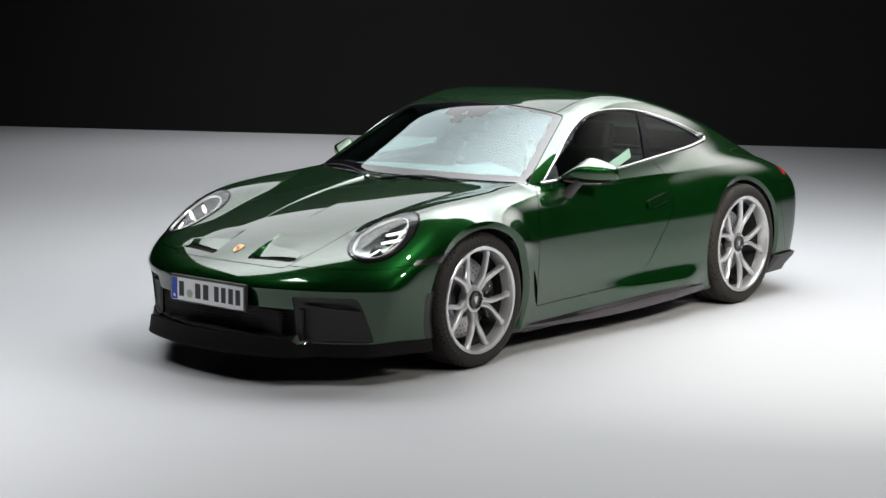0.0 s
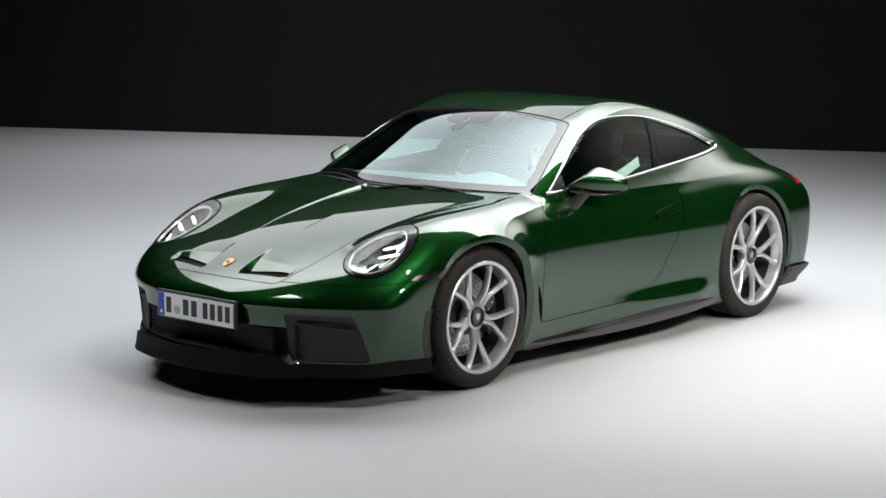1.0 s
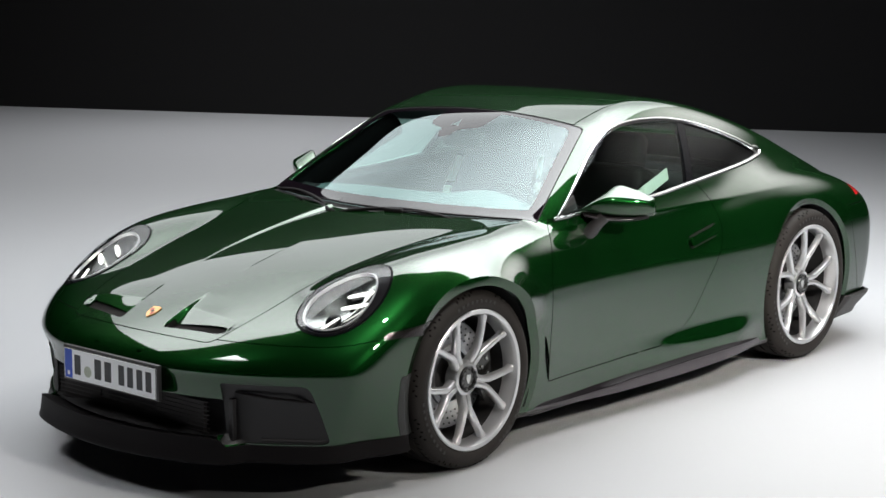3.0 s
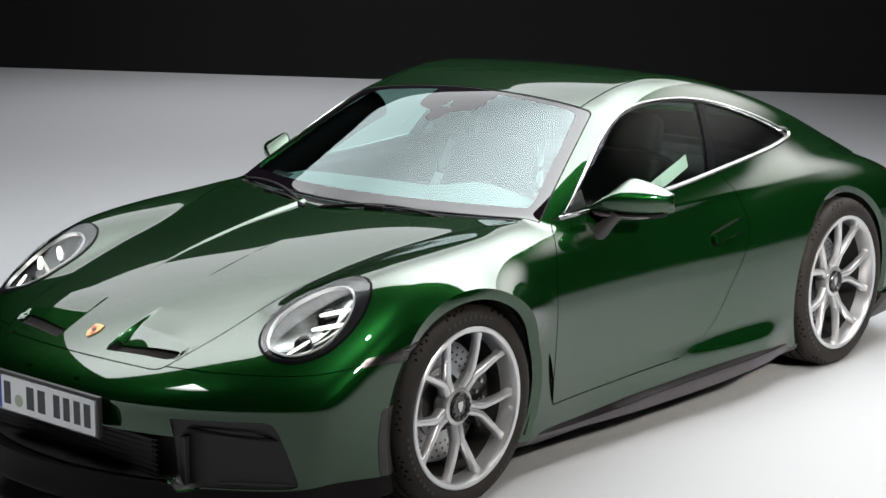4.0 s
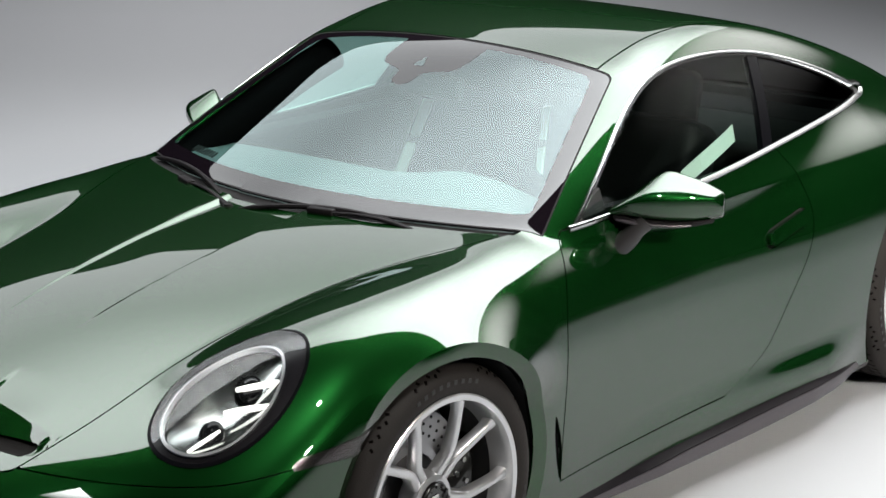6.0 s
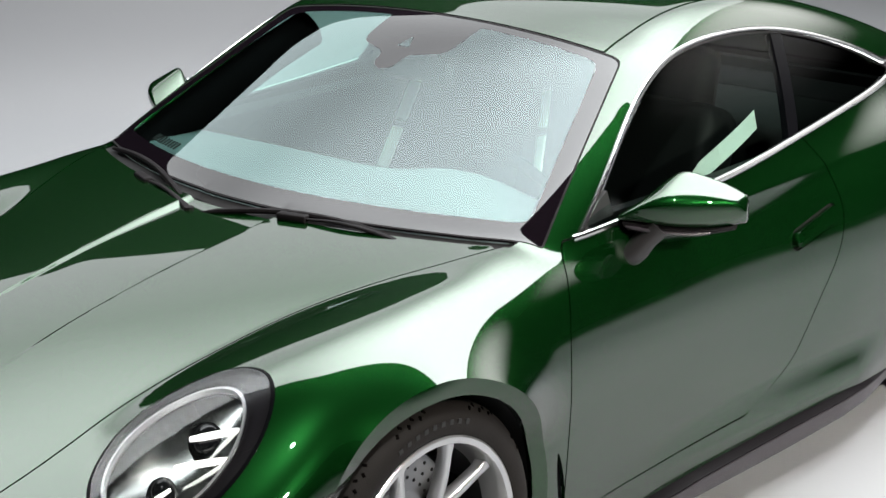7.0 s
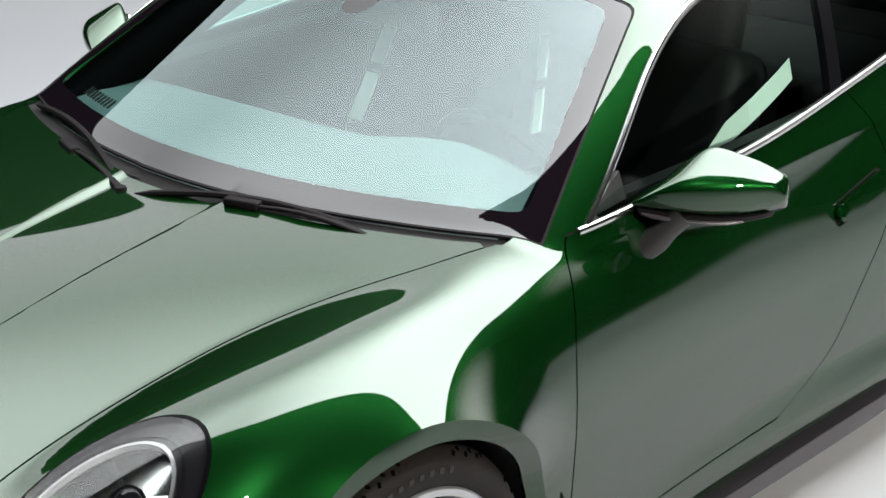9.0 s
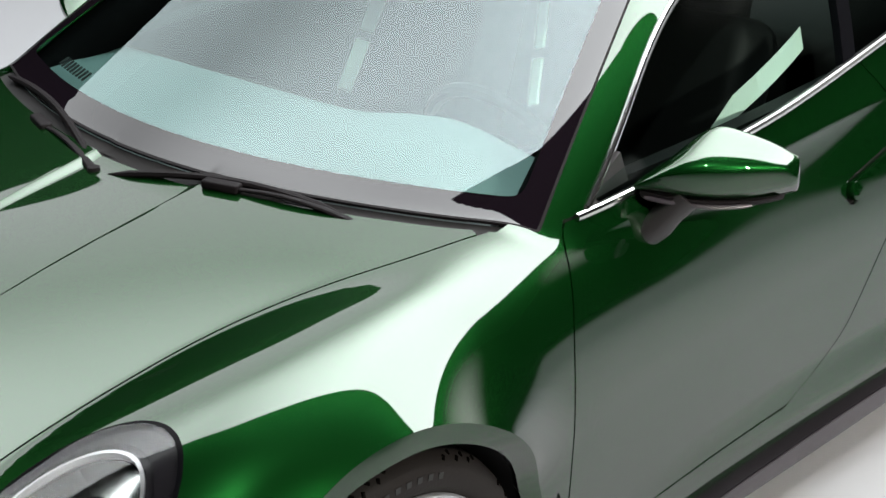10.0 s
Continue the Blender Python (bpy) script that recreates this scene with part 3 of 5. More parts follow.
def in_rear_glass(p):
    x, y = p[:, 0], p[:, 1]
    g = smin(-2.02 - 0.1 * y * y - x, x + 2.62, 0.04)
    return np.where(p[:, 2] > 0.8, smin(g, 0.56 + 0.12 * (x + 2.0) - y, 0.1), -1)


def in_pane(p):
    x, z = p[:, 0], p[:, 2]
    g = smin(z - pane_low(x), (pane_up(x) - z) * 0.8, 0.02)
    return np.where(p[:, 1] > 0.45, smin(g, (x + 2.312) * 0.7, 0.045), -1)


def trim_path(sgn):
    """Round the side windows: along the sill, up round the rear end and forward under the roof."""
    low = [(x, float(pane_low(x)) + 0.003) for x in np.linspace(-0.597, -2.235, 60)]
    up = [(x, float(pane_up(x)) - 0.004) for x in np.linspace(-2.225, -0.629, 90)]
    (x0, z0), (x1, z1) = low[-1], up[0]
    turn = [(x0 - 0.060 * math.sin(math.pi * t), z0 + (z1 - z0) * (0.5 - 0.5 * math.cos(math.pi * t))) for t in np.linspace(0.08, 0.92, 12)]
    return [(x, sgn * (skin_y(x, z) + 0.0015), z) for x, z in low + turn + up]


def in_lamp(p):
    a = radians(-3)
    dx, dy = p[:, 0] - 0.514, p[:, 1] - 0.673
    u, w = dx * math.cos(a) + dy * math.sin(a), dy * math.cos(a) - dx * math.sin(a)
    return np.where(p[:, 2] > 0.5, (1 - np.sqrt((u / 0.204) ** 2 + (w / 0.143) ** 2)) * 0.17, -1)


def in_bowl(p, grow=0.0):
    """The reflector inside the lamp's black band."""
    dx, dy = p[:, 0] - 0.534, p[:, 1] - 0.671
    return (1 - np.sqrt((dx / (0.158 + grow)) ** 2 + (dy / (0.115 + grow)) ** 2)) * 0.13


bumper_top = spline((0.2, 0.56), (0.547, 0.580), (0.666, 0.566), (0.76, 0.564), (0.84, 0.566), (0.90, 0.566), (1.1, 0.55))


def in_bumper(p):
    return np.minimum(bumper_top(p[:, 0]) - p[:, 2], p[:, 0] - 0.30)


def in_signal(p):
    x, z = p[:, 0], p[:, 2]
    low = 0.577 - 0.06 * np.maximum(0.47 - x, 0)
    up = smin(0.577 + 0.62 * (0.548 - x), 0.602 + 0.06 * (0.5 - x), 0.012)
    return np.where((p[:, 1] > 0.7) & (x > 0.2), np.minimum(z - low, up - z), -1)


def in_side_intake(p):
    y, z = p[:, 1], p[:, 2]
    g = smin(smin(z - 0.212, 0.433 - z, 0.02), (0.80 - 0.20 * (z - 0.2) - y) * 0.95, 0.04)
    return np.where(p[:, 0] > 0.6, smin(g, y - 0.482, 0.02), -1)


def in_centre_intake(p):
    y, z = p[:, 1], p[:, 2]
    return np.where(p[:, 0] > 0.6, smin(smin(z - 0.236, 0.37 - z, 0.02), 0.486 - y, 0.02), -1)


def in_door(p):
    x, z = p[:, 0], p[:, 2]
    bottom = 0.250 + 0.02 * np.maximum(-0.8 - x, 0)
    g = smin(door_front(z) - x, x - door_rear(z), 0.02)
    return np.where(p[:, 1] > 0.45, np.minimum(np.minimum(g, z - bottom), pane_low(x) + 0.004 - z), -1)


def in_duct(p):
    x, y = p[:, 0], p[:, 1]
    g = smin(slit_front(y) - x, x - slit_back(y), 0.01)
    return np.where(p[:, 2] > 0.5, smin(g, smin(y - 0.122, 0.385 - y, 0.01), 0.02), -1)


roof_side = spline((-0.9, 0.535), (-1.06, 0.521), (-1.22, 0.519), (-1.4, 0.528), (-1.55, 0.538), (-1.8, 0.545), (-2.1, 0.53), (-2.4, 0.52))


def in_roof(p):
    x, y = p[:, 0], p[:, 1]
    return np.where(p[:, 2] > 1.0, np.minimum(np.minimum(roof_side(x) - y, -1.062 - x), x + 2.02), -1)


def in_gill(p):
    x, z = p[:, 0], p[:, 2]
    u = np.clip((z - 0.25) / 0.20, 0, 1)
    g = 0.013 * np.sin(math.pi * u) ** 0.7 - np.abs(x + 0.432 - 0.045 * u) * 0.9
    return np.where((p[:, 1] > 0.6) & (u > 0) & (u < 1), g, -1)


def in_handle(p):
    u = p[:, 0] + 1.560
    w = p[:, 2] - 0.703 + 0.19 * u
    q = np.maximum(np.abs(u) - 0.084, 0)
    return np.where(p[:, 1] > 0.6, 0.026 - np.hypot(q, np.abs(w) * (1 + 0.15 * (w > 0))), -1)


def skin_y(x, z):
    """How far out the car's flank lies at a length and height."""
    lo, hi = 0.2, 1.3
    for _ in range(30):
        mid = (lo + hi) / 2
        inside = form(np.array([[x, mid, z]]))[0] < 0
        lo, hi = (mid, hi) if inside else (lo, mid)
    return lo


for ax, az, edge, _ in ARCHES:
    _, half = cut(half, disc_at(ax, az, edge), round_arch(2))
lip, half = cut(half, lambda p: np.minimum(0.204 + 0.032 * ramp(p[:, 1], 0.50, 0.47) - p[:, 2], p[:, 0] - 0.30))
diffuser, half = cut(half, lambda p: np.minimum(0.25 - p[:, 2], -2.75 - p[:, 0]))
under, half = cut(half, lambda p: 0.150 - p[:, 2])
screen, half = cut(half, in_screen)
back_glass, half = cut(half, in_rear_glass)
trim_ring, half = cut(half, lambda p: in_pane(p) + 0.0)
trim_ring, pane = cut(trim_ring, lambda p: 0.0105 - in_pane(p))
front_pane, pane = cut(pane, lambda p: p[:, 0] - (-1.545 - 0.52 * (p[:, 2] - 0.92)))
pillar, rear_pane = cut(pane, lambda p: p[:, 0] - (-1.600 - 0.52 * (p[:, 2] - 0.92)))
lamp, half = cut(half, in_lamp)
duct, half = cut(half, in_duct)
signal, half = cut(half, in_signal)
side_intake, half = cut(half, in_side_intake)
centre_intake, half = cut(half, in_centre_intake)
gill, half = cut(half, in_gill)
shell = half
hood, half = gap_cut(half, in_hood, 0.0022)
cowl, half = cut(half, in_cowl)
bumper, half = gap_cut(half, in_bumper, 0.0012)
# bumper's arch chamfer cut apart so its dark reflection can be coloured in
arch_shade, bumper = gap_cut(bumper, lambda p: np.minimum(np.minimum(0.424 - np.hypot(p[:, 0] - FRONT_X, p[:, 2] - 0.348), 0.435 - p[:, 2]), p[:, 1] - 0.6), 0.0010)
door, half = gap_cut(half, in_door, 0.0022)
handle, door = gap_cut(door, in_handle, 0.0050)
roof, half = gap_cut(half, in_roof, 0.0034)
fender, quarter = cut(half, lambda p: p[:, 0] - (door_front(p[:, 2])))
rear_bumper, quarter = gap_cut(quarter, lambda p: np.minimum(-2.86 + 0.35 * (p[:, 2] - 0.6) - p[:, 0], 0.70 - p[:, 2]), 0.0015)
tail_lamp, quarter = cut(quarter, lambda p: np.minimum(np.minimum(p[:, 2] - 0.735, 0.785 - p[:, 2]), -2.98 - p[:, 0]))
seal_ring, screen = cut(screen, lambda p: 0.0055 - in_screen(p))
clear_pane, frit = cut(screen, in_clear)

sheet("hood", hood, PAINT, car)
sheet("front_bumper", bumper, PAINT, car, edge=0.035, arch=True)
sheet("roof", roof, PAINT, car)
sheet("rear_bumper", rear_bumper, PAINT, car)
for flip in (False, True):
    sheet("front_fender", fender, PAINT, car, both=False, mirror=flip, edge=0.02, arch=True)
    sheet("arch_shade", arch_shade, CHAMFER_SHADE, car, both=False, mirror=flip, edge=0.02, arch=True, label="arch chamfer ahead of the front wheel, coloured dark for the darkness it mirrors")
    sheet("rear_quarter", quarter, PAINT, car, both=False, mirror=flip, edge=0.02, arch=True)
    d = sheet("door", door, PAINT, car, both=False, mirror=flip)
    sheet("window_seal", trim_ring, BLACK_PLASTIC, car, both=False, mirror=flip, lift=-0.001, edge=0.008, label="black rubber window seal")
    sgn = -1 if flip else 1
    bm = bmesh.new()
    path = trim_path(sgn)
    wide = [0.0088 + 0.0025 * float(ramp(np.float64(i), 40, 62)) * float(ramp(np.float64(i), 84, 70)) - 0.0018 * float(ramp(np.float64(i), 80, 100)) for i in range(len(path))]
    tube(bm, path, wide, 10, ref=(0, 1, 0))
    part("window_trim", bm, CHROME, car, smooth=True, label="polished bright window surround")
    sheet("door_handle", handle, PAINT, d, both=False, mirror=flip, lift=lambda v: 0.004 + 0.024 * np.clip((in_handle(v) - 0.002) / 0.012, 0, 1) ** 0.7, edge=0.02)
    w = sheet("side_window", front_pane, SIDE_GLASS, d, both=False, mirror=flip, lift=-0.006, edge=0, inward=flip)
    w.visible_shadow = False
    w = sheet("quarter_window", rear_pane, DARK_GLASS, car, both=False, mirror=flip, lift=-0.006, edge=0, inward=flip)
    w.visible_shadow = False
    sheet("window_pillar", pillar, GLOSS_BLACK, car, both=False, mirror=flip, lift=-0.002, edge=0.02, label="gloss black pillar cover")
    sheet("tail_lamp", tail_lamp, RED_LENS, car, both=False, mirror=flip, edge=0.01, label="slim red tail lamp")
w = sheet("windscreen", clear_pane, GLASS, car, lift=-0.002, edge=0)
w.visible_shadow = False
sheet("windscreen_seal", seal_ring, WIPER_BLACK, car, lift=-0.001, edge=0.006, label="black rubber windscreen seal")
sheet("glass_border", frit, FRIT, w, lift=-0.002, edge=0, label="black printed border of the glass")
w = sheet("rear_window", back_glass, DARK_GLASS, car, lift=-0.002, edge=0, inward=True)
w.visible_shadow = False
sheet("cowl_panel", cowl, BLACK_PLASTIC, car, lift=-0.014, edge=0.0, label="black plastic cowl below the windscreen")
sheet("underbody", under, BLACK_PLASTIC, car, edge=0)
sheet("rear_diffuser", diffuser, BLACK_PLASTIC, car, lift=lambda v: 0.042 * np.clip((v[:, 2] - 0.16) / 0.08, 0, 1) - 0.010, edge=0.02, label="black plastic rear diffuser")
sheet("inner_shell", shell, GAP, car, lift=-0.011, edge=0, label="dark inner structure seen in the joints")


# ---- wheels ----
def arc_of(r, a):
    return r * math.cos(a), r * math.sin(a)


def spoke_limb(bm, a0, side, R, hub_y, rim_y):
    """One limb of a forked spoke: from the hub beside its slot, out to the rim."""
    rows = []
    for i in range(15):
        t = i / 14
        r = 0.050 + t * (R - 0.050)
        fork = max(0.0, (r - 0.118) / (R - 0.118))
        off = side * 0.0125 if fork == 0 else side * (0.0125 + fork ** 1.05 * (math.sin(radians(18)) * R - 0.0125))
        y = hub_y + (rim_y - hub_y) * (0.25 * t + 0.75 * t * t) + 0.012 * math.sin(math.pi * t)
        half_w = 0.0112 - 0.0022 * t + (0.004 if i > 12 else 0)
        slope = side * (math.sin(radians(18)) * R - 0.0125) / (R - 0.118) if fork > 0 else 0
        rows.append((math.sqrt(max(r * r - off * off, 0)), off, y, half_w, slope))
    rings = []
    for r, off, y, w, slope in rows:
        n = math.hypot(1, slope)
        tx, tz = -slope / n, 1 / n
        deep = 0.034 - 0.012 * (r - 0.05) / (R - 0.05)
        ring = []
        for s, d in ((-1.25, -deep), (-1.1, -0.004), (-0.75, 0.0), (0.75, 0.0), (1.1, -0.004), (1.25, -deep)):
            u, v = r + tx * s * w, off + tz * s * w
            ring.append(bm.verts.new((u * math.cos(a0) - v * math.sin(a0), y + d, u * math.sin(a0) + v * math.cos(a0))))
        rings.append(ring)
    for p, q in zip(rings, rings[1:]):
        for k in range(6):
            bm.faces.new((p[k], p[(k + 1) % 6], q[(k + 1) % 6], q[k]))
    bm.faces.new(rings[0])
    bm.faces.new(rings[-1][::-1])


def wheel(parent, R, rim, half_w, disc_r, caliper_angle, turn):
    """R: tyre radius; rim: radius of the rim's lip; half_w: half the tyre's width. The outer face looks along +y."""
    bm = bmesh.new()
    f = half_w
    lathe(bm, [(rim - 0.006, f - 0.022), (rim + 0.001, f - 0.012), (rim + 0.002, f - 0.005), (rim - 0.002, f - 0.002), (rim - 0.015, f - 0.004), (rim - 0.018, f - 0.010), (rim - 0.021, f - 0.026),
               (rim - 0.027, f - 0.050), (rim - 0.031, f - 0.066)], 96)
    w = part("wheel", bm, SILVER, parent, smooth=True, label="silver ten-spoke alloy wheel with black tyre")
    # the barrel is coloured darker than the rim's lip, from behind the spokes inwards
    bm = bmesh.new()
    lathe(bm, [(rim - 0.030, f - 0.064), (rim - 0.034, f - 0.10), (rim - 0.036, -f + 0.03), (rim - 0.02, -f + 0.01), (rim - 0.006, -f + 0.01)], 64)
    part("rim_barrel", bm, BARREL, w, smooth=True, label="dark inner barrel of the rim")
    bm = bmesh.new()
    lathe(bm, [(0.0, f - 0.185), (rim - 0.040, f - 0.185), (rim - 0.040, f - 0.19), (0.0, f - 0.19)], 48)
    part("dust_shield", bm, GAP, w)
    bm = bmesh.new()
    s = R - rim
    prof = [(rim - 0.004, f - 0.012), (rim + 0.06 * s, f - 0.006), (rim + 0.2 * s, f - 0.001), (rim + 0.42 * s, f), (rim + 0.62 * s, f - 0.004), (rim + 0.80 * s, f - 0.012), (rim + 0.92 * s, f - 0.024), (R - 0.001, f - 0.040)]
    grooves = [f * 0.52, f * 0.17, -f * 0.17, -f * 0.52]
    for gy in grooves:
        prof += [(R, gy + 0.006), (R - 0.007, gy + 0.005), (R - 0.007, gy - 0.005), (R, gy - 0.006)]
    prof += [(r, -y) for r, y in prof[7::-1]]
    lathe(bm, prof, 120)
    part("tyre", bm, RUBBER, w, smooth=True, sharp=50, label="low black rubber tyre")
    # thin black bars paint the shade of the tread cuts
    bm = bmesh.new()
    for k in range(72):
        a = 2 * math.pi * k / 72
        m = Matrix.Rotation(-a, 4, "Y") @ Matrix.Translation((R - 0.0012, f * 0.76 - 0.018, 0)) @ Matrix.Rotation(radians(-12), 4, "X") @ Matrix.Diagonal((0.003, f * 0.48 - 0.042, 0.0026, 1))
        bmesh.ops.create_cube(bm, size=1, matrix=m)
    tagged(part("tread_pattern", bm, RECESS_SHADE, w), kind="stuff")
    # small black blocks paint the shade of the shoulder dimples
    bm = bmesh.new()
    for k in range(10):
        for j, (da, dr) in enumerate(((0, 0.80), (3.2, 0.88), (6.4, 0.80), (9.6, 0.88), (12.8, 0.82), (16.0, 0.89))):
            a = radians(36 * k + da + (4 if k % 2 else 0))
            rr = rim + dr * s
            m = Matrix.Rotation(-a, 4, "Y") @ Matrix.Translation((rr, f - 0.0120 - 0.10 * (dr - 0.8), 0)) @ Matrix.Rotation(radians(-38), 4, "Z") @ Matrix.Rotation(radians(38 if j % 2 else -30), 4, "Y") @ Matrix.Diagonal((0.0095, 0.0026, 0.0062, 1))
            bmesh.ops.create_cube(bm, size=1, matrix=m)
    tagged(part("shoulder_pattern", bm, RECESS_SHADE, w), kind="stuff")
    bm = bmesh.new()
    for mid, wide, count in ((radians(90), radians(40), 9), (radians(215), radians(52), 12), (radians(330), radians(46), 10)):
        for k in range(count):
            a = mid + wide * (k / (count - 1) - 0.5)
            rr = rim + 0.45 * s
            m = Matrix.Rotation(-a, 4, "Y") @ Matrix.Translation((rr, f + 0.0002, 0)) @ Matrix.Diagonal((0.15 * s, 0.0012, wide / count * rr * 0.5, 1))
            bmesh.ops.create_cube(bm, size=1, matrix=m)
    tagged(part("sidewall_lettering", bm, SIDEWALL, w), kind="stuff")
    for k in range(5):
        bm = bmesh.new()
        a = turn + 2 * math.pi * k / 5
        spoke_limb(bm, a, 1, rim - 0.016, f - 0.052, f - 0.022)
        spoke_limb(bm, a, -1, rim - 0.016, f - 0.052, f - 0.022)
        bmesh.ops.bevel(bm, geom=[e for e in bm.edges if e.is_manifold and e.calc_face_angle(0) > 0.5], offset=0.0012, segments=1, affect="EDGES", clamp_overlap=True)
        part("spoke", bm, SILVER, w, smooth=True, sharp=50)
    bm = bmesh.new()
    lathe(bm, [(0.0, f - 0.10), (0.066, f - 0.10), (0.070, f - 0.062), (0.064, f - 0.046), (0.054, f - 0.042), (0.050, f - 0.043), (0.049, f - 0.06), (0.0, f - 0.06)], 64)
    part("hub", bm, SILVER, w, smooth=True)
    bm = bmesh.new()
    lathe(bm, [(0.0, f - 0.062), (0.0455, f - 0.062), (0.0455, f - 0.036), (0.043, f - 0.033), (0.036, f - 0.034), (0.033, f - 0.040), (0.0, f - 0.041)], 48)
    for k in range(12):
        m = Matrix.Rotation(2 * math.pi * k / 12, 4, "Y") @ Matrix.Translation((0.0395, f - 0.033, 0)) @ Matrix.Diagonal((0.008, 0.006, 0.007, 1))
        bmesh.ops.create_cube(bm, size=1, matrix=m)
    cap = part("centre_lock", bm, CALIPER, w, smooth=True, label="black toothed centre-lock nut")
    bm = bmesh.new()
    for x0, x1, z0, z1 in ((-0.012, 0.012, -0.004, 0.016), (-0.009, 0.009, -0.012, -0.004), (-0.005, 0.005, -0.018, -0.012)):
        box(bm, x0, x1, f - 0.042, f - 0.0385, z0, z1)
    part("emblem", bm, STEEL, cap, "small grey shield emblem")
    bm = bmesh.new()
    dy = f - 0.135
    lathe(bm, [(0.10, dy - 0.03), (0.10, dy + 0.014), (disc_r - 0.085, dy + 0.014), (disc_r - 0.085, dy), (disc_r, dy), (disc_r, dy - 0.03), (0.10, dy - 0.03)], 72)
    part("brake_disc", bm, DISC, w, smooth=True, label="drilled grey steel brake disc")
    bm = bmesh.new()
    for k in range(36):
        for j in range(3):
            a = 2 * math.pi * (k + j * 0.33) / 36
            r = disc_r - 0.016 - 0.022 * j
            m = Matrix.Rotation(-a, 4, "Y") @ Matrix.Translation((r, dy + 0.0005, 0)) @ Matrix.Rotation(radians(90), 4, "X")
            bmesh.ops.create_cone(bm, cap_ends=True, segments=8, radius1=0.0042, radius2=0.0042, depth=0.002, matrix=m)
    tagged(part("disc_perforation", bm, GAP, w), kind="stuff")
    bm = bmesh.new()
    lathe(bm, [(0.0, dy + 0.014), (0.085, dy + 0.012), (0.10, dy + 0.006)], 48)
    part("disc_hat", bm, BLACK_PLASTIC, w, smooth=True)
    bm = bmesh.new()
    n = 14
    rings = []
    for i in range(n):
        a = caliper_angle + radians(64) * (i / (n - 1) - 0.5)
        r0, r1 = disc_r - 0.085, disc_r + 0.016
        rings.append([bm.verts.new((r * math.cos(a), y, r * math.sin(a))) for r, y in ((r0, dy - 0.06), (r0, dy + 0.030), (r0 + 0.02, dy + 0.042), (r1 - 0.02, dy + 0.042), (r1, dy + 0.028), (r1, dy - 0.06))])
    for p, q in zip(rings, rings[1:]):
        for k in range(6):
            bm.faces.new((p[k], p[(k + 1) % 6], q[(k + 1) % 6], q[k]))
    bm.faces.new(rings[0])
    bm.faces.new(rings[-1][::-1])
    cal = part("brake_caliper", bm, CALIPER, w, smooth=True, label="gloss black brake caliper")
    bm = bmesh.new()
    for da, rr in ((-20, -0.035), (0, -0.03), (20, -0.035), (-10, -0.065), (12, -0.065)):
        a = caliper_angle + radians(da)
        m = Matrix.Translation(((disc_r + rr) * math.cos(a), dy + 0.044, (disc_r + rr) * math.sin(a))) @ Matrix.Rotation(radians(90), 4, "X")
        bmesh.ops.create_cone(bm, cap_ends=True, segments=10, radius1=0.007, radius2=0.005, depth=0.010, matrix=m)
    tagged(part("bolts", bm, STEEL, w), kind="stuff")
    return w


front_wheel = wheel(car, 0.345, 0.271, 0.126, 0.206, radians(185), radians(54))
front_wheel.matrix_basis = pose(FRONT_X, 0.785, 0.345)
copy_thing(front_wheel, pose(FRONT_X, -0.785, 0.345, 0, 0, 180))
rear_wheel = wheel(car, 0.362, 0.287, 0.150, 0.19, radians(10), radians(34))
rear_wheel.matrix_basis = pose(REAR_X, 0.768, 0.362)
copy_thing(rear_wheel, pose(REAR_X, -0.768, 0.362, 0, 0, 180))

for ax, az, r in ((FRONT_X, 0.348, 0.372), (REAR_X, 0.362, 0.396)):
    for s in (1, -1):
        bm = bmesh.new()
        lo, hi = [], []
        for k in range(33):
            a = radians(-28 + 236 * k / 32)
            x, z = ax + r * math.cos(a), max(az + r * math.sin(a), 0.14)
            lo.append(bm.verts.new((x, s * 0.50, z)))
            hi.append(bm.verts.new((x, s * 0.885, z)))
        for k in range(32):
            bm.faces.new((lo[k], lo[k + 1], hi[k + 1], hi[k]))
        bm.faces.new(lo)
        part("wheel_arch_liner", bm, GAP, car, smooth=True)

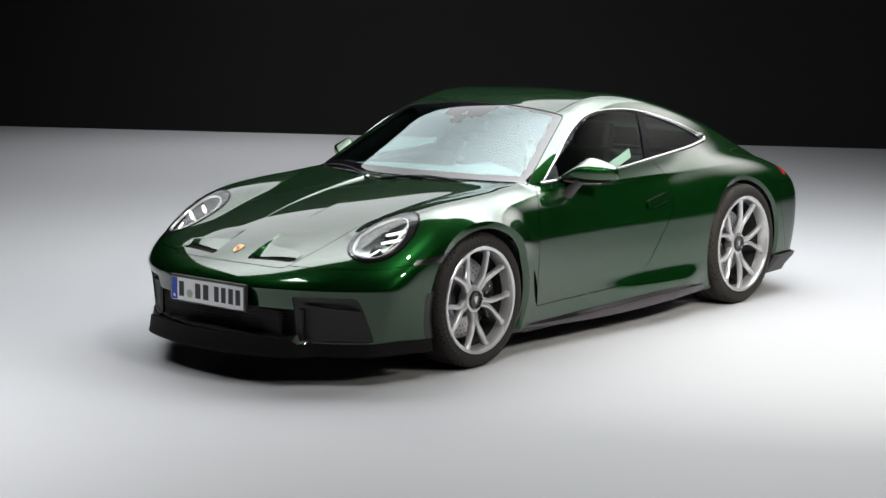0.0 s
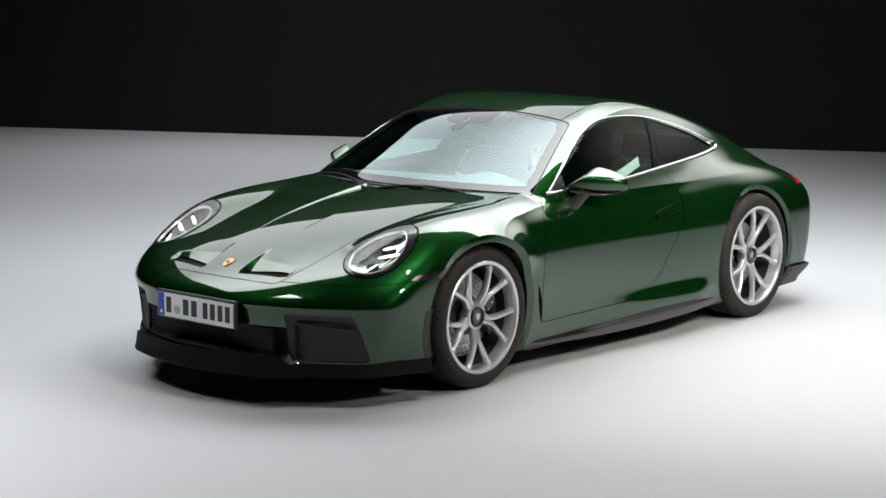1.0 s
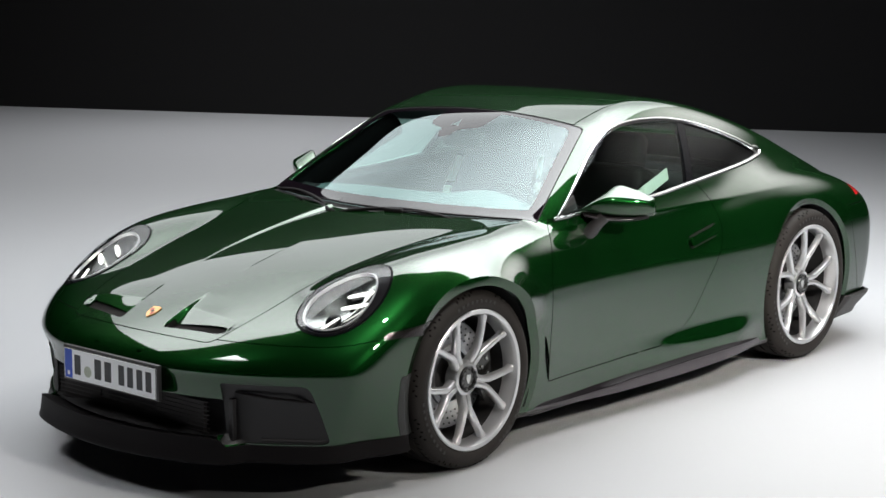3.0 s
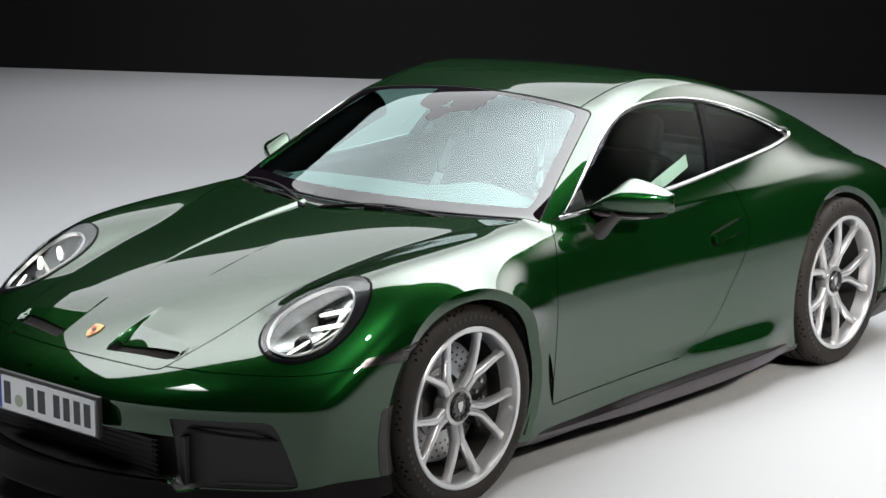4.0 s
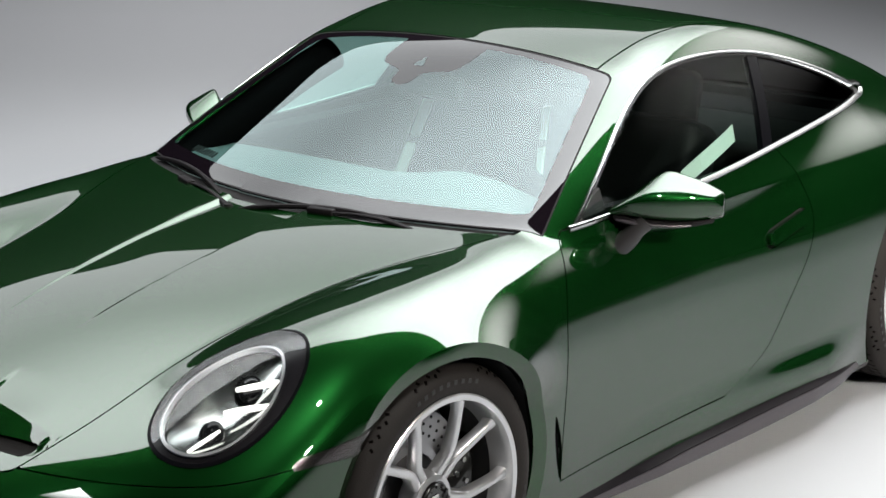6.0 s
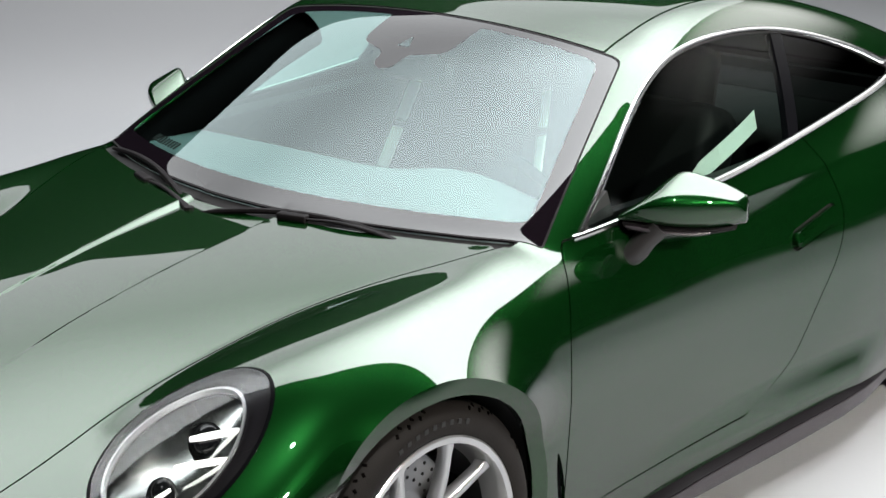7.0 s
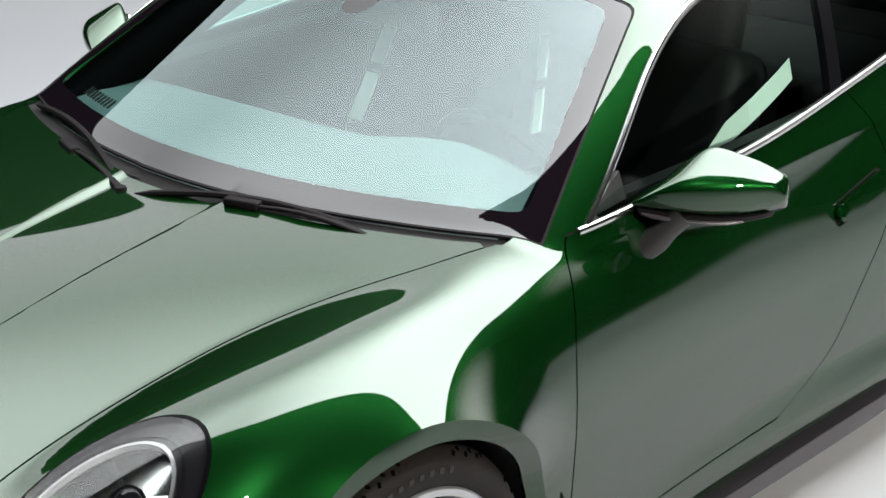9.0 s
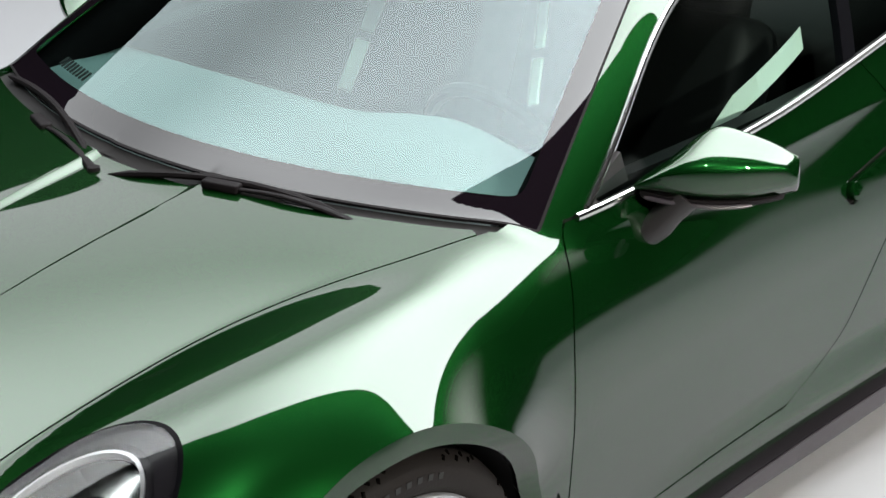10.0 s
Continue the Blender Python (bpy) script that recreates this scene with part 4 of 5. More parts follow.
# ---- nose: lamps, intakes, lip, plate, badge ----
for s in (False, True):
    rim, inner = cut(lamp, lambda p: 0.0075 - in_lamp(p))
    lens = sheet("headlamp", inner, LENS, car, both=False, mirror=s, lift=lambda v: 0.004 + 0.016 * np.clip((in_lamp(v) - 0.012) / 0.10, 0, 1) ** 0.6, edge=0, label="oval headlamp with clear lens and white running lights")
    lens.visible_shadow = False
    sheet("lamp_bezel", rim, GLOSS_BLACK, lens, both=False, mirror=s, lift=lambda v: 0.002 + 0.003 * np.sin(math.pi * np.clip(in_lamp(v) / 0.0075, 0, 1)), edge=0.03, label="gloss black lamp surround")
    bowl, band = cut(inner, lambda p: in_bowl(p))
    step, band = cut(band, lambda p: in_bowl(p, 0.014))
    sheet("lamp_band", band, LAMP_BAND, lens, both=False, mirror=s, lift=-0.004, edge=0.008, label="dark band inside the lens")
    sheet("lamp_band", step, LAMP_BAND, lens, both=False, mirror=s, lift=-0.009, edge=0.008)
    ring, bowl = cut(bowl, lambda p: 0.0055 - in_bowl(p))
    sheet("lamp_ring", ring, SILVER, lens, both=False, mirror=s, lift=-0.002, edge=0.012, label="thin bright ring")
    sheet("reflector_bowl", bowl, BOWL, lens, both=False, mirror=s, lift=lambda v: -0.010 - 0.080 * np.clip(in_bowl(v) / 0.11, 0, 1) ** 0.7, edge=0)
    flip = -1 if s else 1

    def on_lamp(x, y, up):
        return Vector((x, y * flip, ridge_z(x) - 1.6 * (y - ridge_y(x)) ** 2 - 0.012 + up))
    for (x0, y0), (x1, y1), r in (((0.478, 0.655), (0.420, 0.735), 0.0098), ((0.545, 0.685), (0.482, 0.765), 0.0098), ((0.655, 0.685), (0.585, 0.715), 0.0062)):
        bm = bmesh.new()
        p0, p1 = on_lamp(x0, y0, -0.030), on_lamp(x1, y1, -0.030)
        tube(bm, [p0 + (p1 - p0) * t for t in np.linspace(0, 1, 5)], [r * 0.7, r, r, r, r * 0.7], 10, 0.7)
        part("running_light", bm, DRL, lens, smooth=True, label="white light bar")
    for x, y, r in ((0.44, 0.655, 0.040), (0.575, 0.675, 0.034)):
        bm = bmesh.new()
        m = Matrix.Translation(on_lamp(x, y, -0.062)) @ Matrix.Rotation(radians(55), 4, "Y")
        bmesh.ops.create_uvsphere(bm, u_segments=24, v_segments=12, radius=r, matrix=m @ Matrix.Diagonal((1, 1, 0.6, 1)))
        part("projector", bm, SCREEN_DARK, lens, smooth=True, label="dark round projector lens")
    sl = sheet("side_marker", signal, SIGNAL_LENS, car, both=False, mirror=s, lift=0.004, edge=0.01, label="clear side marker lamp with chrome inside")
    sl.visible_shadow = False
    sheet("marker_reflector", signal, MARKER, sl, both=False, mirror=s, lift=lambda v: -0.004 - 0.003 * np.sin(v[:, 0] * 160), edge=0)
    sheet("intake_panel", side_intake, BLACK_PLASTIC, car, both=False, mirror=s, lift=lambda v: -0.006 - 0.05 * np.clip(in_side_intake(v) / 0.07, 0, 1), edge=0, label="black side air intake")
    bm = bmesh.new()
    pts = [(1.024 - 0.40 * (y / 0.9) ** 2.6 - 0.022, y * flip, 0.395 - 0.03 * t) for t, y in zip(np.linspace(0, 1, 12), np.linspace(0.51, 0.752, 12))]
    tube(bm, pts, [0.004] + [0.011] * 10 + [0.003], 8, 0.6)
    part("intake_blade", bm, BLACK_PLASTIC, car, smooth=True)
    bm = bmesh.new()
    pts = [(1.010 - 0.40 * (y / 0.9) ** 2.6 - 0.018, y * flip, 0.222) for y in np.linspace(0.59, 0.775, 10)]
    tube(bm, pts, 0.006, 8)
    part("intake_blade", bm, BLACK_PLASTIC, car, smooth=True)
    bm = bmesh.new()
    box(bm, 0.905, 0.925, min(0.492 * flip, 0.512 * flip), max(0.492 * flip, 0.512 * flip), 0.215, 0.37)
    bevel(bm, 0.004)
    part("intake_divider", bm, BLACK_PLASTIC, car, smooth=True)
    sheet("fender_vent", gill, GLOSS_BLACK, car, both=False, mirror=s, lift=-0.010, edge=0, label="slim black vent behind the front wheel")
    du = sheet("hood_duct", duct, GAP, car, both=False, mirror=s, lift=-0.016, edge=0, label="recessed black hood duct")
    bm = bmesh.new()

    def in_slit(y, u):
        x0, x1 = slit_back(y), slit_front(y)
        x = x0 + (x1 - x0) * u
        c = settle(settle(np.array([[x, y, float(hood_line(x)) - 0.12 * y * y]])))[0]
        return c[0], flip * c[1], c[2] - 0.011
    for k in range(52):
        y = 0.126 + 0.256 * k / 51
        tube(bm, [in_slit(y, 0.04), in_slit(y, 0.5), in_slit(y, 0.96)], 0.0011, 4)
    for j in range(7):
        tube(bm, [in_slit(y, (j + 0.5) / 7) for y in np.linspace(0.126, 0.382, 9)], 0.0011, 4)
    part("duct_mesh", bm, GRILLE, du, label="fine black wire mesh")

sheet("centre_intake", centre_intake, GAP, car, lift=lambda v: -0.008 - 0.04 * np.clip(in_centre_intake(v) / 0.03, 0, 1), edge=0, label="black centre air intake")
bm = bmesh.new()
for y0, y1 in ((-0.17, 0.13), (0.14, 0.40), (-0.40, -0.18)):
    box(bm, 0.945, 0.962, y0, y1, 0.225, 0.352)
bevel(bm, 0.004)
part("radiator", bm, GRILLE, car, "dark radiator core behind the intake")
bm = bmesh.new()
for k in range(9):
    box(bm, 0.960, 0.966, -0.43, 0.43, 0.222 + 0.016 * k, 0.225 + 0.016 * k)
part("intake_grille", bm, GRILLE, car)


def nose_outline(a, z=0.205):
    """The body's outline in plan at a height, seen from a point behind the nose."""
    lo, hi = 0.1, 1.2
    for _ in range(30):
        mid = (lo + hi) / 2
        inside = form(np.array([[0.25 + mid * math.cos(a), mid * math.sin(a), z]]))[0] < 0
        lo, hi = (mid, hi) if inside else (lo, mid)
    return Vector((0.25 + lo * math.cos(a), lo * math.sin(a), 0))


bm = bmesh.new()
rings = []
for a in np.linspace(-1.395, 1.395, 81):
    p = nose_outline(a)
    out = (nose_outline(a + 0.01) - nose_outline(a - 0.01)).cross(Vector((0, 0, 1))).normalized()
    wide = 0.6 + 0.4 * ramp(np.float64(abs(a)), 1.35, 1.0)
    rings.append([bm.verts.new(p + out * d * wide + Vector((0, 0, z))) for d, z in ((-0.12, 0.138), (-0.006, 0.138), (0.010, 0.143), (0.015, 0.150), (0.015, 0.157), (0.009, 0.172), (0.005, 0.206), (0.002, 0.207 + 0.031 * float(ramp(np.float64(abs(a)), 0.63, 0.58))), (-0.012, 0.208 + 0.031 * float(ramp(np.float64(abs(a)), 0.63, 0.58))), (-0.12, 0.200))])
for p, q in zip(rings, rings[1:]):
    for k in range(10):
        bm.faces.new((p[k], p[(k + 1) % 10], q[(k + 1) % 10], q[k]))
bm.faces.new(rings[0])
bm.faces.new(rings[-1][::-1])
part("front_splitter", bm, SPLITTER, car, smooth=True, label="black front splitter lip")
for outline_p, z0, z1 in (([(-0.33, 0.80), (-0.36, 0.855), (-1.55, 0.865), (-1.86, 0.83), (-1.80, 0.60), (-2.9, 0.55), (-3.1, 0.70), (-3.2, 0.5)], 0.115, 0.165), ([(0.93, 0.30), (0.84, 0.55), (0.60, 0.80), (0.44, 0.76), (0.44, 0.55), (-0.4, 0.55)], 0.140, 0.17)):
    bm = bmesh.new()
    plan = outline_p + [(x, -y) for x, y in outline_p[::-1]]
    a = [bm.verts.new((x, y, z0)) for x, y in plan]
    b = [bm.verts.new((x, y, z1)) for x, y in plan]
    bm.faces.new(a)
    bm.faces.new(b[::-1])
    for i in range(len(a)):
        j = (i + 1) % len(a)
        bm.faces.new((a[i], b[i], b[j], a[j]))
    part("undertray", bm, BLACK_PLASTIC, car)

# number plate: characters as plain bars
bm = bmesh.new()
box(bm, 1.045, 1.062, -0.272, 0.272, 0.345, 0.478)
bevel(bm, 0.004)
holder = part("plate_holder", bm, BLACK_PLASTIC, car, smooth=True)
bm = bmesh.new()
box(bm, 1.0622, 1.0650, -0.262, 0.262, 0.352, 0.467)
bevel(bm, 0.0012)
plate = part("number_plate", bm, PLATE_WHITE, car, "white number plate with black bars and blue edge", True)
bm = bmesh.new()
box(bm, 1.0645, 1.0655, -0.259, -0.216, 0.3545, 0.4645)
part("plate_strip", bm, PLATE_BLUE, plate, "blue strip")
bm = bmesh.new()
box(bm, 1.065, 1.0662, -0.244, -0.231, 0.366, 0.380)
part("plate_mark", bm, PLATE_WHITE, plate)
for y0, y1 in ((-0.206, -0.163), (-0.088, -0.042), (-0.030, 0.016), (0.050, 0.090), (0.100, 0.140), (0.152, 0.192), (0.202, 0.242)):
    bm = bmesh.new()
    box(bm, 1.0645, 1.0660, y0 + 0.004, y1 - 0.004, 0.373, 0.448)
    part("plate_bar", bm, PLATE_INK, plate)
bm = bmesh.new()
bmesh.ops.create_cone(bm, cap_ends=True, segments=28, radius1=0.021, radius2=0.021, depth=0.0014, matrix=Matrix.Translation((1.0653, -0.125, 0.392)) @ Matrix.Rotation(radians(90), 4, "Y"))
part("plate_seal", bm, SEAL, plate, "round grey seal")
bm = bmesh.new()
for y0, y1, z0, z1 in ((-0.262, 0.262, 0.4650, 0.4670), (-0.262, 0.262, 0.352, 0.354), (-0.262, -0.260, 0.352, 0.467), (0.260, 0.262, 0.352, 0.467)):
    box(bm, 1.064, 1.0662, y0, y1, z0, z1)
part("plate_rim", bm, STEEL, plate)

# badge on the hood
at = settle(np.array([[0.853, 0.0, 0.61]]))[0]
nrm = gradient(at[None])[0]
frame_m = Matrix.Translation(Vector(at) + Vector(nrm).normalized() * 0.001) @ Vector(nrm).to_track_quat("Z", "X").to_matrix().to_4x4()
outline = [(0.030, -0.022), (0.034, 0.0), (0.030, 0.022), (0.010, 0.025), (-0.012, 0.021), (-0.028, 0.010), (-0.036, 0.0), (-0.028, -0.010), (-0.012, -0.021), (0.010, -0.025)]
probe = frame_m.to_3x3() @ Vector((1, 0, 0))
sgn = -1 if probe.x > 0.3 else 1
swap = abs(probe.x) < 0.3


def badge_plate(name, scale, h0, h1, mat, parent, cutx=None):
    b = bmesh.new()
    ring0, ring1 = [], []
    for u, w in outline:
        u, w = u * scale, w * scale
        if cutx:
            u, w = u * cutx[0] + cutx[1], w * cutx[2] + cutx[3]
        q = Vector((sgn * u, w, 0)) if not swap else Vector((w, u * (-1 if (frame_m.to_3x3() @ Vector((0, 1, 0))).x > 0 else 1), 0))
        ring0.append(b.verts.new(frame_m @ (q + Vector((0, 0, h0)))))
        ring1.append(b.verts.new(frame_m @ (q * 0.95 + Vector((0, 0, h1)))))
    b.faces.new(ring1)
    b.faces.new(ring0[::-1])
    for i in range(len(ring0)):
        j = (i + 1) % len(ring0)
        b.faces.new((ring0[i], ring0[j], ring1[j], ring1[i]))
    return part(name, b, mat, parent)


badge = badge_plate("hood_badge", 1.0, -0.002, 0.003, GOLD, car)
tagged(badge, "small gold and red shield badge")
badge_plate("badge_field", 1.0, 0.003, 0.0036, BADGE_RED, badge, (0.30, 0.008, 0.36, 0.011))
badge_plate("badge_field", 1.0, 0.003, 0.0036, BADGE_RED, badge, (0.30, -0.012, 0.30, -0.008))
badge_plate("badge_field", 1.0, 0.003, 0.0040, PLATE_INK, badge, (0.24, 0.0, 0.24, 0.0))

# ---- flanks: sills, mirrors ----
skirt_low = spline((-0.36, 0.150), (-0.6, 0.128), (-1.0, 0.114), (-1.4, 0.118), (-1.7, 0.134), (-2.03, 0.150))
mirror_front = spline((0, -0.735), (0.35, -0.762), (0.7, -0.822), (1, -0.905))
mirror_rear = spline((0, -0.862), (1, -0.972), (0.5, -0.917))
mirror_top = spline((0, 0.918), (0.16, 0.956), (0.34, 0.992), (0.55, 0.990), (0.8, 0.970), (1, 0.945))
mirror_crease = spline((0, 0.903), (0.25, 0.936), (0.6, 0.950), (1, 0.940))
mirror_low = spline((0, 0.884), (0.4, 0.872), (0.8, 0.866), (1, 0.872))


def soften(ring, times=2):
    """Cuts the corners of a closed ring of points."""
    for _ in range(times):
        ring = [p * a + q * (1 - a) for p, q in zip(ring, ring[1:] + ring[:1]) for a in (0.78, 0.22)]
    return ring


def mirror_section(t, s):
    u = min(max(t, 0), 1)
    xf, xr, zt, zc, zb = (float(g(u)) for g in (mirror_front, mirror_rear, mirror_top, mirror_crease, mirror_low))
    d = xf - xr
    ring = [(xr, zb + 0.008), (xf - 0.024 - 0.03 * u, zb), (xf - 0.004, zb + 0.45 * (zc - zb)), (xf, zc), (xf - 0.45 * d, zc + 0.52 * (zt - zc)), (xf - 0.86 * d, zt), (xr + 0.008, zt - 0.004), (xr, zt - 0.02)]
    shrink = 1 - (14 * max(-t, t - 1, 0)) ** 1.5
    cx, cz = (xf + xr) / 2, (zt + zb) / 2
    return soften([Vector((cx + (x - cx) * shrink, s * (0.803 + 0.212 * t), cz + (z - cz) * shrink)) for x, z in ring])


def loft(bm, rings):
    n = len(rings[0])
    for p, q in zip(rings, rings[1:]):
        for k in range(n):
            bm.faces.new((p[k], p[(k + 1) % n], q[(k + 1) % n], q[k]))
    bm.faces.new(rings[0])
    bm.faces.new(rings[-1][::-1])


for s in (1, -1):
    # lower facet is coloured paler than the skirt, as the bright floor mirrors there
    for name, mat, label in (("side_skirt", SKIRT, "dark purple-black plastic side skirt"), ("skirt_floor_sheen", GREY_PLASTIC, "lower facet of the skirt, greyed for the floor it mirrors")):
        bm = bmesh.new()
        rings = []
        for x in np.linspace(-0.36, -2.03, 60):
            u = (x + 0.36) / -1.67
            w = float(side_width(x)) - 0.026 - 0.006 * ramp(x, -0.40, -0.7) * ramp(x, -2.0, -1.7) + float(sill_flare(x))
            top = 0.178 + 0.026 * ramp(x, -0.9, -1.65) - 0.020 * ramp(x, -1.75, -2.03)
            low = float(skirt_low(x))
            out = 0.034 * min(1, u * 3) * min(1, (1 - u) * 5)
            mid = low + 0.004 + (top - low) * (0.06 + 0.46 * min(1, u * 2.5))
            if name == "side_skirt":
                sec = ((w - 0.06, top + 0.01), (w + 0.003, top), (w + 0.25 * out, top - 0.35 * (top - mid)), (w + 0.85 * out, mid + 0.003), (w + 0.85 * out, mid), (w + 0.6 * out, low + 0.004), (w - 0.004, low), (w - 0.06, low))
            else:
                sec = ((w - 0.02, mid), (w + 0.95 * out, mid - 0.001), (w + out, mid - 0.3 * (mid - low)), (w + 0.96 * out, low + 0.002), (w + 0.92 * out, low - 0.003), (w - 0.02, low - 0.004))
            rings.append([bm.verts.new((x, s * y, z)) for y, z in sec])
        n = len(rings[0])
        for p, q in zip(rings, rings[1:]):
            for k in range(n):
                bm.faces.new((p[k], p[(k + 1) % n], q[(k + 1) % n], q[k]))
        bm.faces.new(rings[0])
        bm.faces.new(rings[-1][::-1])
        ob = part(name, bm, mat, car if name == "side_skirt" else skirt, smooth=True, sharp=40, label=label)
        skirt = ob if name == "side_skirt" else skirt

    bm = bmesh.new()
    rings = []
    steps = [-0.066, -0.058, -0.045, -0.03, -0.014] + list(np.linspace(0, 1, 25)) + [1.014, 1.03, 1.045, 1.058, 1.066]
    for t in steps:
        rings.append(mirror_section(t, s))
    loft(bm, [[bm.verts.new(c) for c in r] for r in rings])
    mir = part("door_mirror", bm, PAINT, car, smooth=True, sharp=70, label="angular green door mirror on a black foot")
    bm = bmesh.new()
    rings = []
    for t in np.linspace(0.02, 0.93, 16):
        xf, xr, zb = float(mirror_front(t)) - 0.014 - 0.02 * t, float(mirror_rear(t)) + 0.012, float(mirror_low(t)) + 0.004
        deep = 0.030 - 0.018 * t
        rings.append([(xr, zb), (xf, zb), (xf - 0.004, zb - 0.45 * deep), (xf - 0.028, zb - deep), (xr + 0.01, zb - deep)])
    loft(bm, [[bm.verts.new((x, s * (0.803 + 0.212 * t), z)) for x, z in r] for t, r in zip(np.linspace(0.02, 0.93, 16), rings)])
    part("mirror_base", bm, WIPER_BLACK, mir, smooth=True, sharp=45, label="black plastic mirror underside")
    bm = bmesh.new()
    tube(bm, [(float(mirror_front(t)) - 0.014 - 0.018 * t, s * (0.803 + 0.212 * t), float(mirror_low(t)) - 0.007 + 0.004 * t) for t in np.linspace(0.06, 0.80, 12)], [0.003] + [0.0048] * 10 + [0.003], 8)
    part("mirror_indicator", bm, GREY_PLASTIC, mir, smooth=True, label="slim grey indicator strip")
    bm = bmesh.new()
    tube(bm, [(-0.785, s * 0.800, 0.792), (-0.790, s * 0.828, 0.815), (-0.800, s * 0.848, 0.845), (-0.815, s * 0.868, 0.876)], [0.044, 0.040, 0.036, 0.042], 16, 0.75)
    part("mirror_foot", bm, BLACK_PLASTIC, mir, smooth=True)
    bm = bmesh.new()
    back = [(-0.868 - 0.11 * t - 0.001, s * (0.803 + 0.212 * t), z) for t, z in ((0.12, 0.895), (0.12, 0.938), (0.32, 0.966), (0.60, 0.955), (0.90, 0.925), (0.90, 0.900))]
    a = [bm.verts.new(c) for c in back]
    b = [bm.verts.new(Vector(c) + Vector((-0.004, -0.0018 * s, 0))) for c in back]
    bm.faces.new(a)
    bm.faces.new(b[::-1])
    for k in range(6):
        bm.faces.new((a[k], a[(k + 1) % 6], b[(k + 1) % 6], b[k]))
    part("mirror_glass", bm, MIRROR, mir)
    tri = bmesh.new()
    prism(tri, [(-0.625, 0.882), (-0.775, 0.890), (-0.745, 0.955)], s * 0.745, s * 0.765)
    part("mirror_sail", tri, BLACK_PLASTIC, car, label="black triangular cover ahead of the side window")

# ---- wipers ----
def rounded(bm, x0, x1, y0, y1, z0, z1, r, seg=3):
    b = bmesh.new()
    box(b, x0, x1, y0, y1, z0, z1)
    bmesh.ops.bevel(b, geom=b.edges[:], offset=r, segments=seg, profile=0.5, affect="EDGES", clamp_overlap=True)
    me = bpy.data.meshes.new("tmp")
    b.to_mesh(me)
    b.free()
    first = len(bm.verts)
    bm.from_mesh(me)
    bpy.data.meshes.remove(me)
    bm.verts.ensure_lookup_table()
    return bm.verts[first:]


def on_glass(x, y, up=0.0):
    wrap = 0.30 * ramp(np.float64(x), -1.6, -0.9)
    return Vector((x, y, float(roof_line(x + wrap * y * y)) - 0.075 * y * y + up))


for pivot, mid, tip, heel in (((-0.330, 0.507), (-0.268, 0.20), (-0.330, 0.440), (-0.212, -0.06)), ((-0.21, -0.10), (-0.29, -0.36), (-0.235, -0.14), (-0.44, -0.66))):
    bm = bmesh.new()
    a, b = Vector(pivot), Vector(mid)
    tube(bm, [on_glass(*(a + (b - a) * t), 0.012 + 0.012 * math.sin(math.pi * t)) for t in np.linspace(0, 1, 8)], [0.012, 0.009, 0.008, 0.007, 0.007, 0.006, 0.006, 0.006], 8, 0.6)
    bmesh.ops.create_cone(bm, cap_ends=True, segments=16, radius1=0.016, radius2=0.012, depth=0.02, matrix=Matrix.Translation(on_glass(*pivot, 0.010)))
    arm = part("wiper", bm, WIPER_BLACK, car, smooth=True, label="black windscreen wiper at rest")
    bm = bmesh.new()
    h, t1 = Vector(heel), Vector(tip)
    pts = []
    for t in np.linspace(0, 1, 12):
        p = h + (t1 - h) * t
        bow = 0.016 * math.sin(math.pi * t)
        pts.append(on_glass(p.x - bow, p.y, 0.010))
    tube(bm, pts, [0.003] + [0.0085] * 10 + [0.003], 8, 0.9)
    part("wiper_blade", bm, WIPER_BLACK, arm, smooth=True)
    bm = bmesh.new()
    vs = rounded(bm, -0.013, 0.013, -0.040, 0.040, -0.008, 0.010, 0.005)
    turn = math.atan2(t1.y - h.y, t1.x - h.x) - math.pi / 2
    bmesh.ops.transform(bm, verts=vs, matrix=Matrix.Translation(on_glass(*b, 0.016)) @ Matrix.Rotation(turn, 4, "Z"))
    part("wiper_clip", bm, WIPER_BLACK, arm, smooth=True, sharp=50)

# ---- cabin ----
bm = bmesh.new()
rings = []
for x, z, w in ((-0.33, 0.855, 0.60), (-0.42, 0.885, 0.66), (-0.55, 0.905, 0.69), (-0.68, 0.905, 0.70), (-0.74, 0.885, 0.70), (-0.75, 0.80, 0.70), (-0.70, 0.62, 0.68)):
    row = []
    for k in range(41):
        y = w * (k / 20 - 1)
        hump = 0.045 * math.exp(-((y - 0.36) / 0.17) ** 2) * (1 if x < -0.5 else 0.4) if z > 0.84 else 0
        row.append(bm.verts.new((x + 0.06 * (y / 0.7) ** 2 * (-1), y, z + hump - 0.03 * (y / 0.7) ** 2)))
    rings.append(row)
for p, q in zip(rings, rings[1:]):
    for k in range(40):
        bm.faces.new((p[k], p[k + 1], q[k + 1], q[k]))
dash = part("dashboard", bm, DASH, car, smooth=True, sharp=60, label="dark leather dashboard with instrument hood")
bm = bmesh.new()
for k in range(9):
    y = -0.46 - 0.018 * k
    tube(bm, [on_glass(-0.405 - 0.36 * y * y, y, -0.036), on_glass(-0.432 - 0.36 * y * y, y, -0.040)], 0.0028, 5)
tagged(part("defroster_vent", bm, GAP, dash), kind="stuff")
bm = bmesh.new()
m = Matrix.Translation((-0.90, 0.36, 0.80)) @ Matrix.Rotation(radians(-66), 4, "Y")
n1, n2 = 48, 10
vs = []
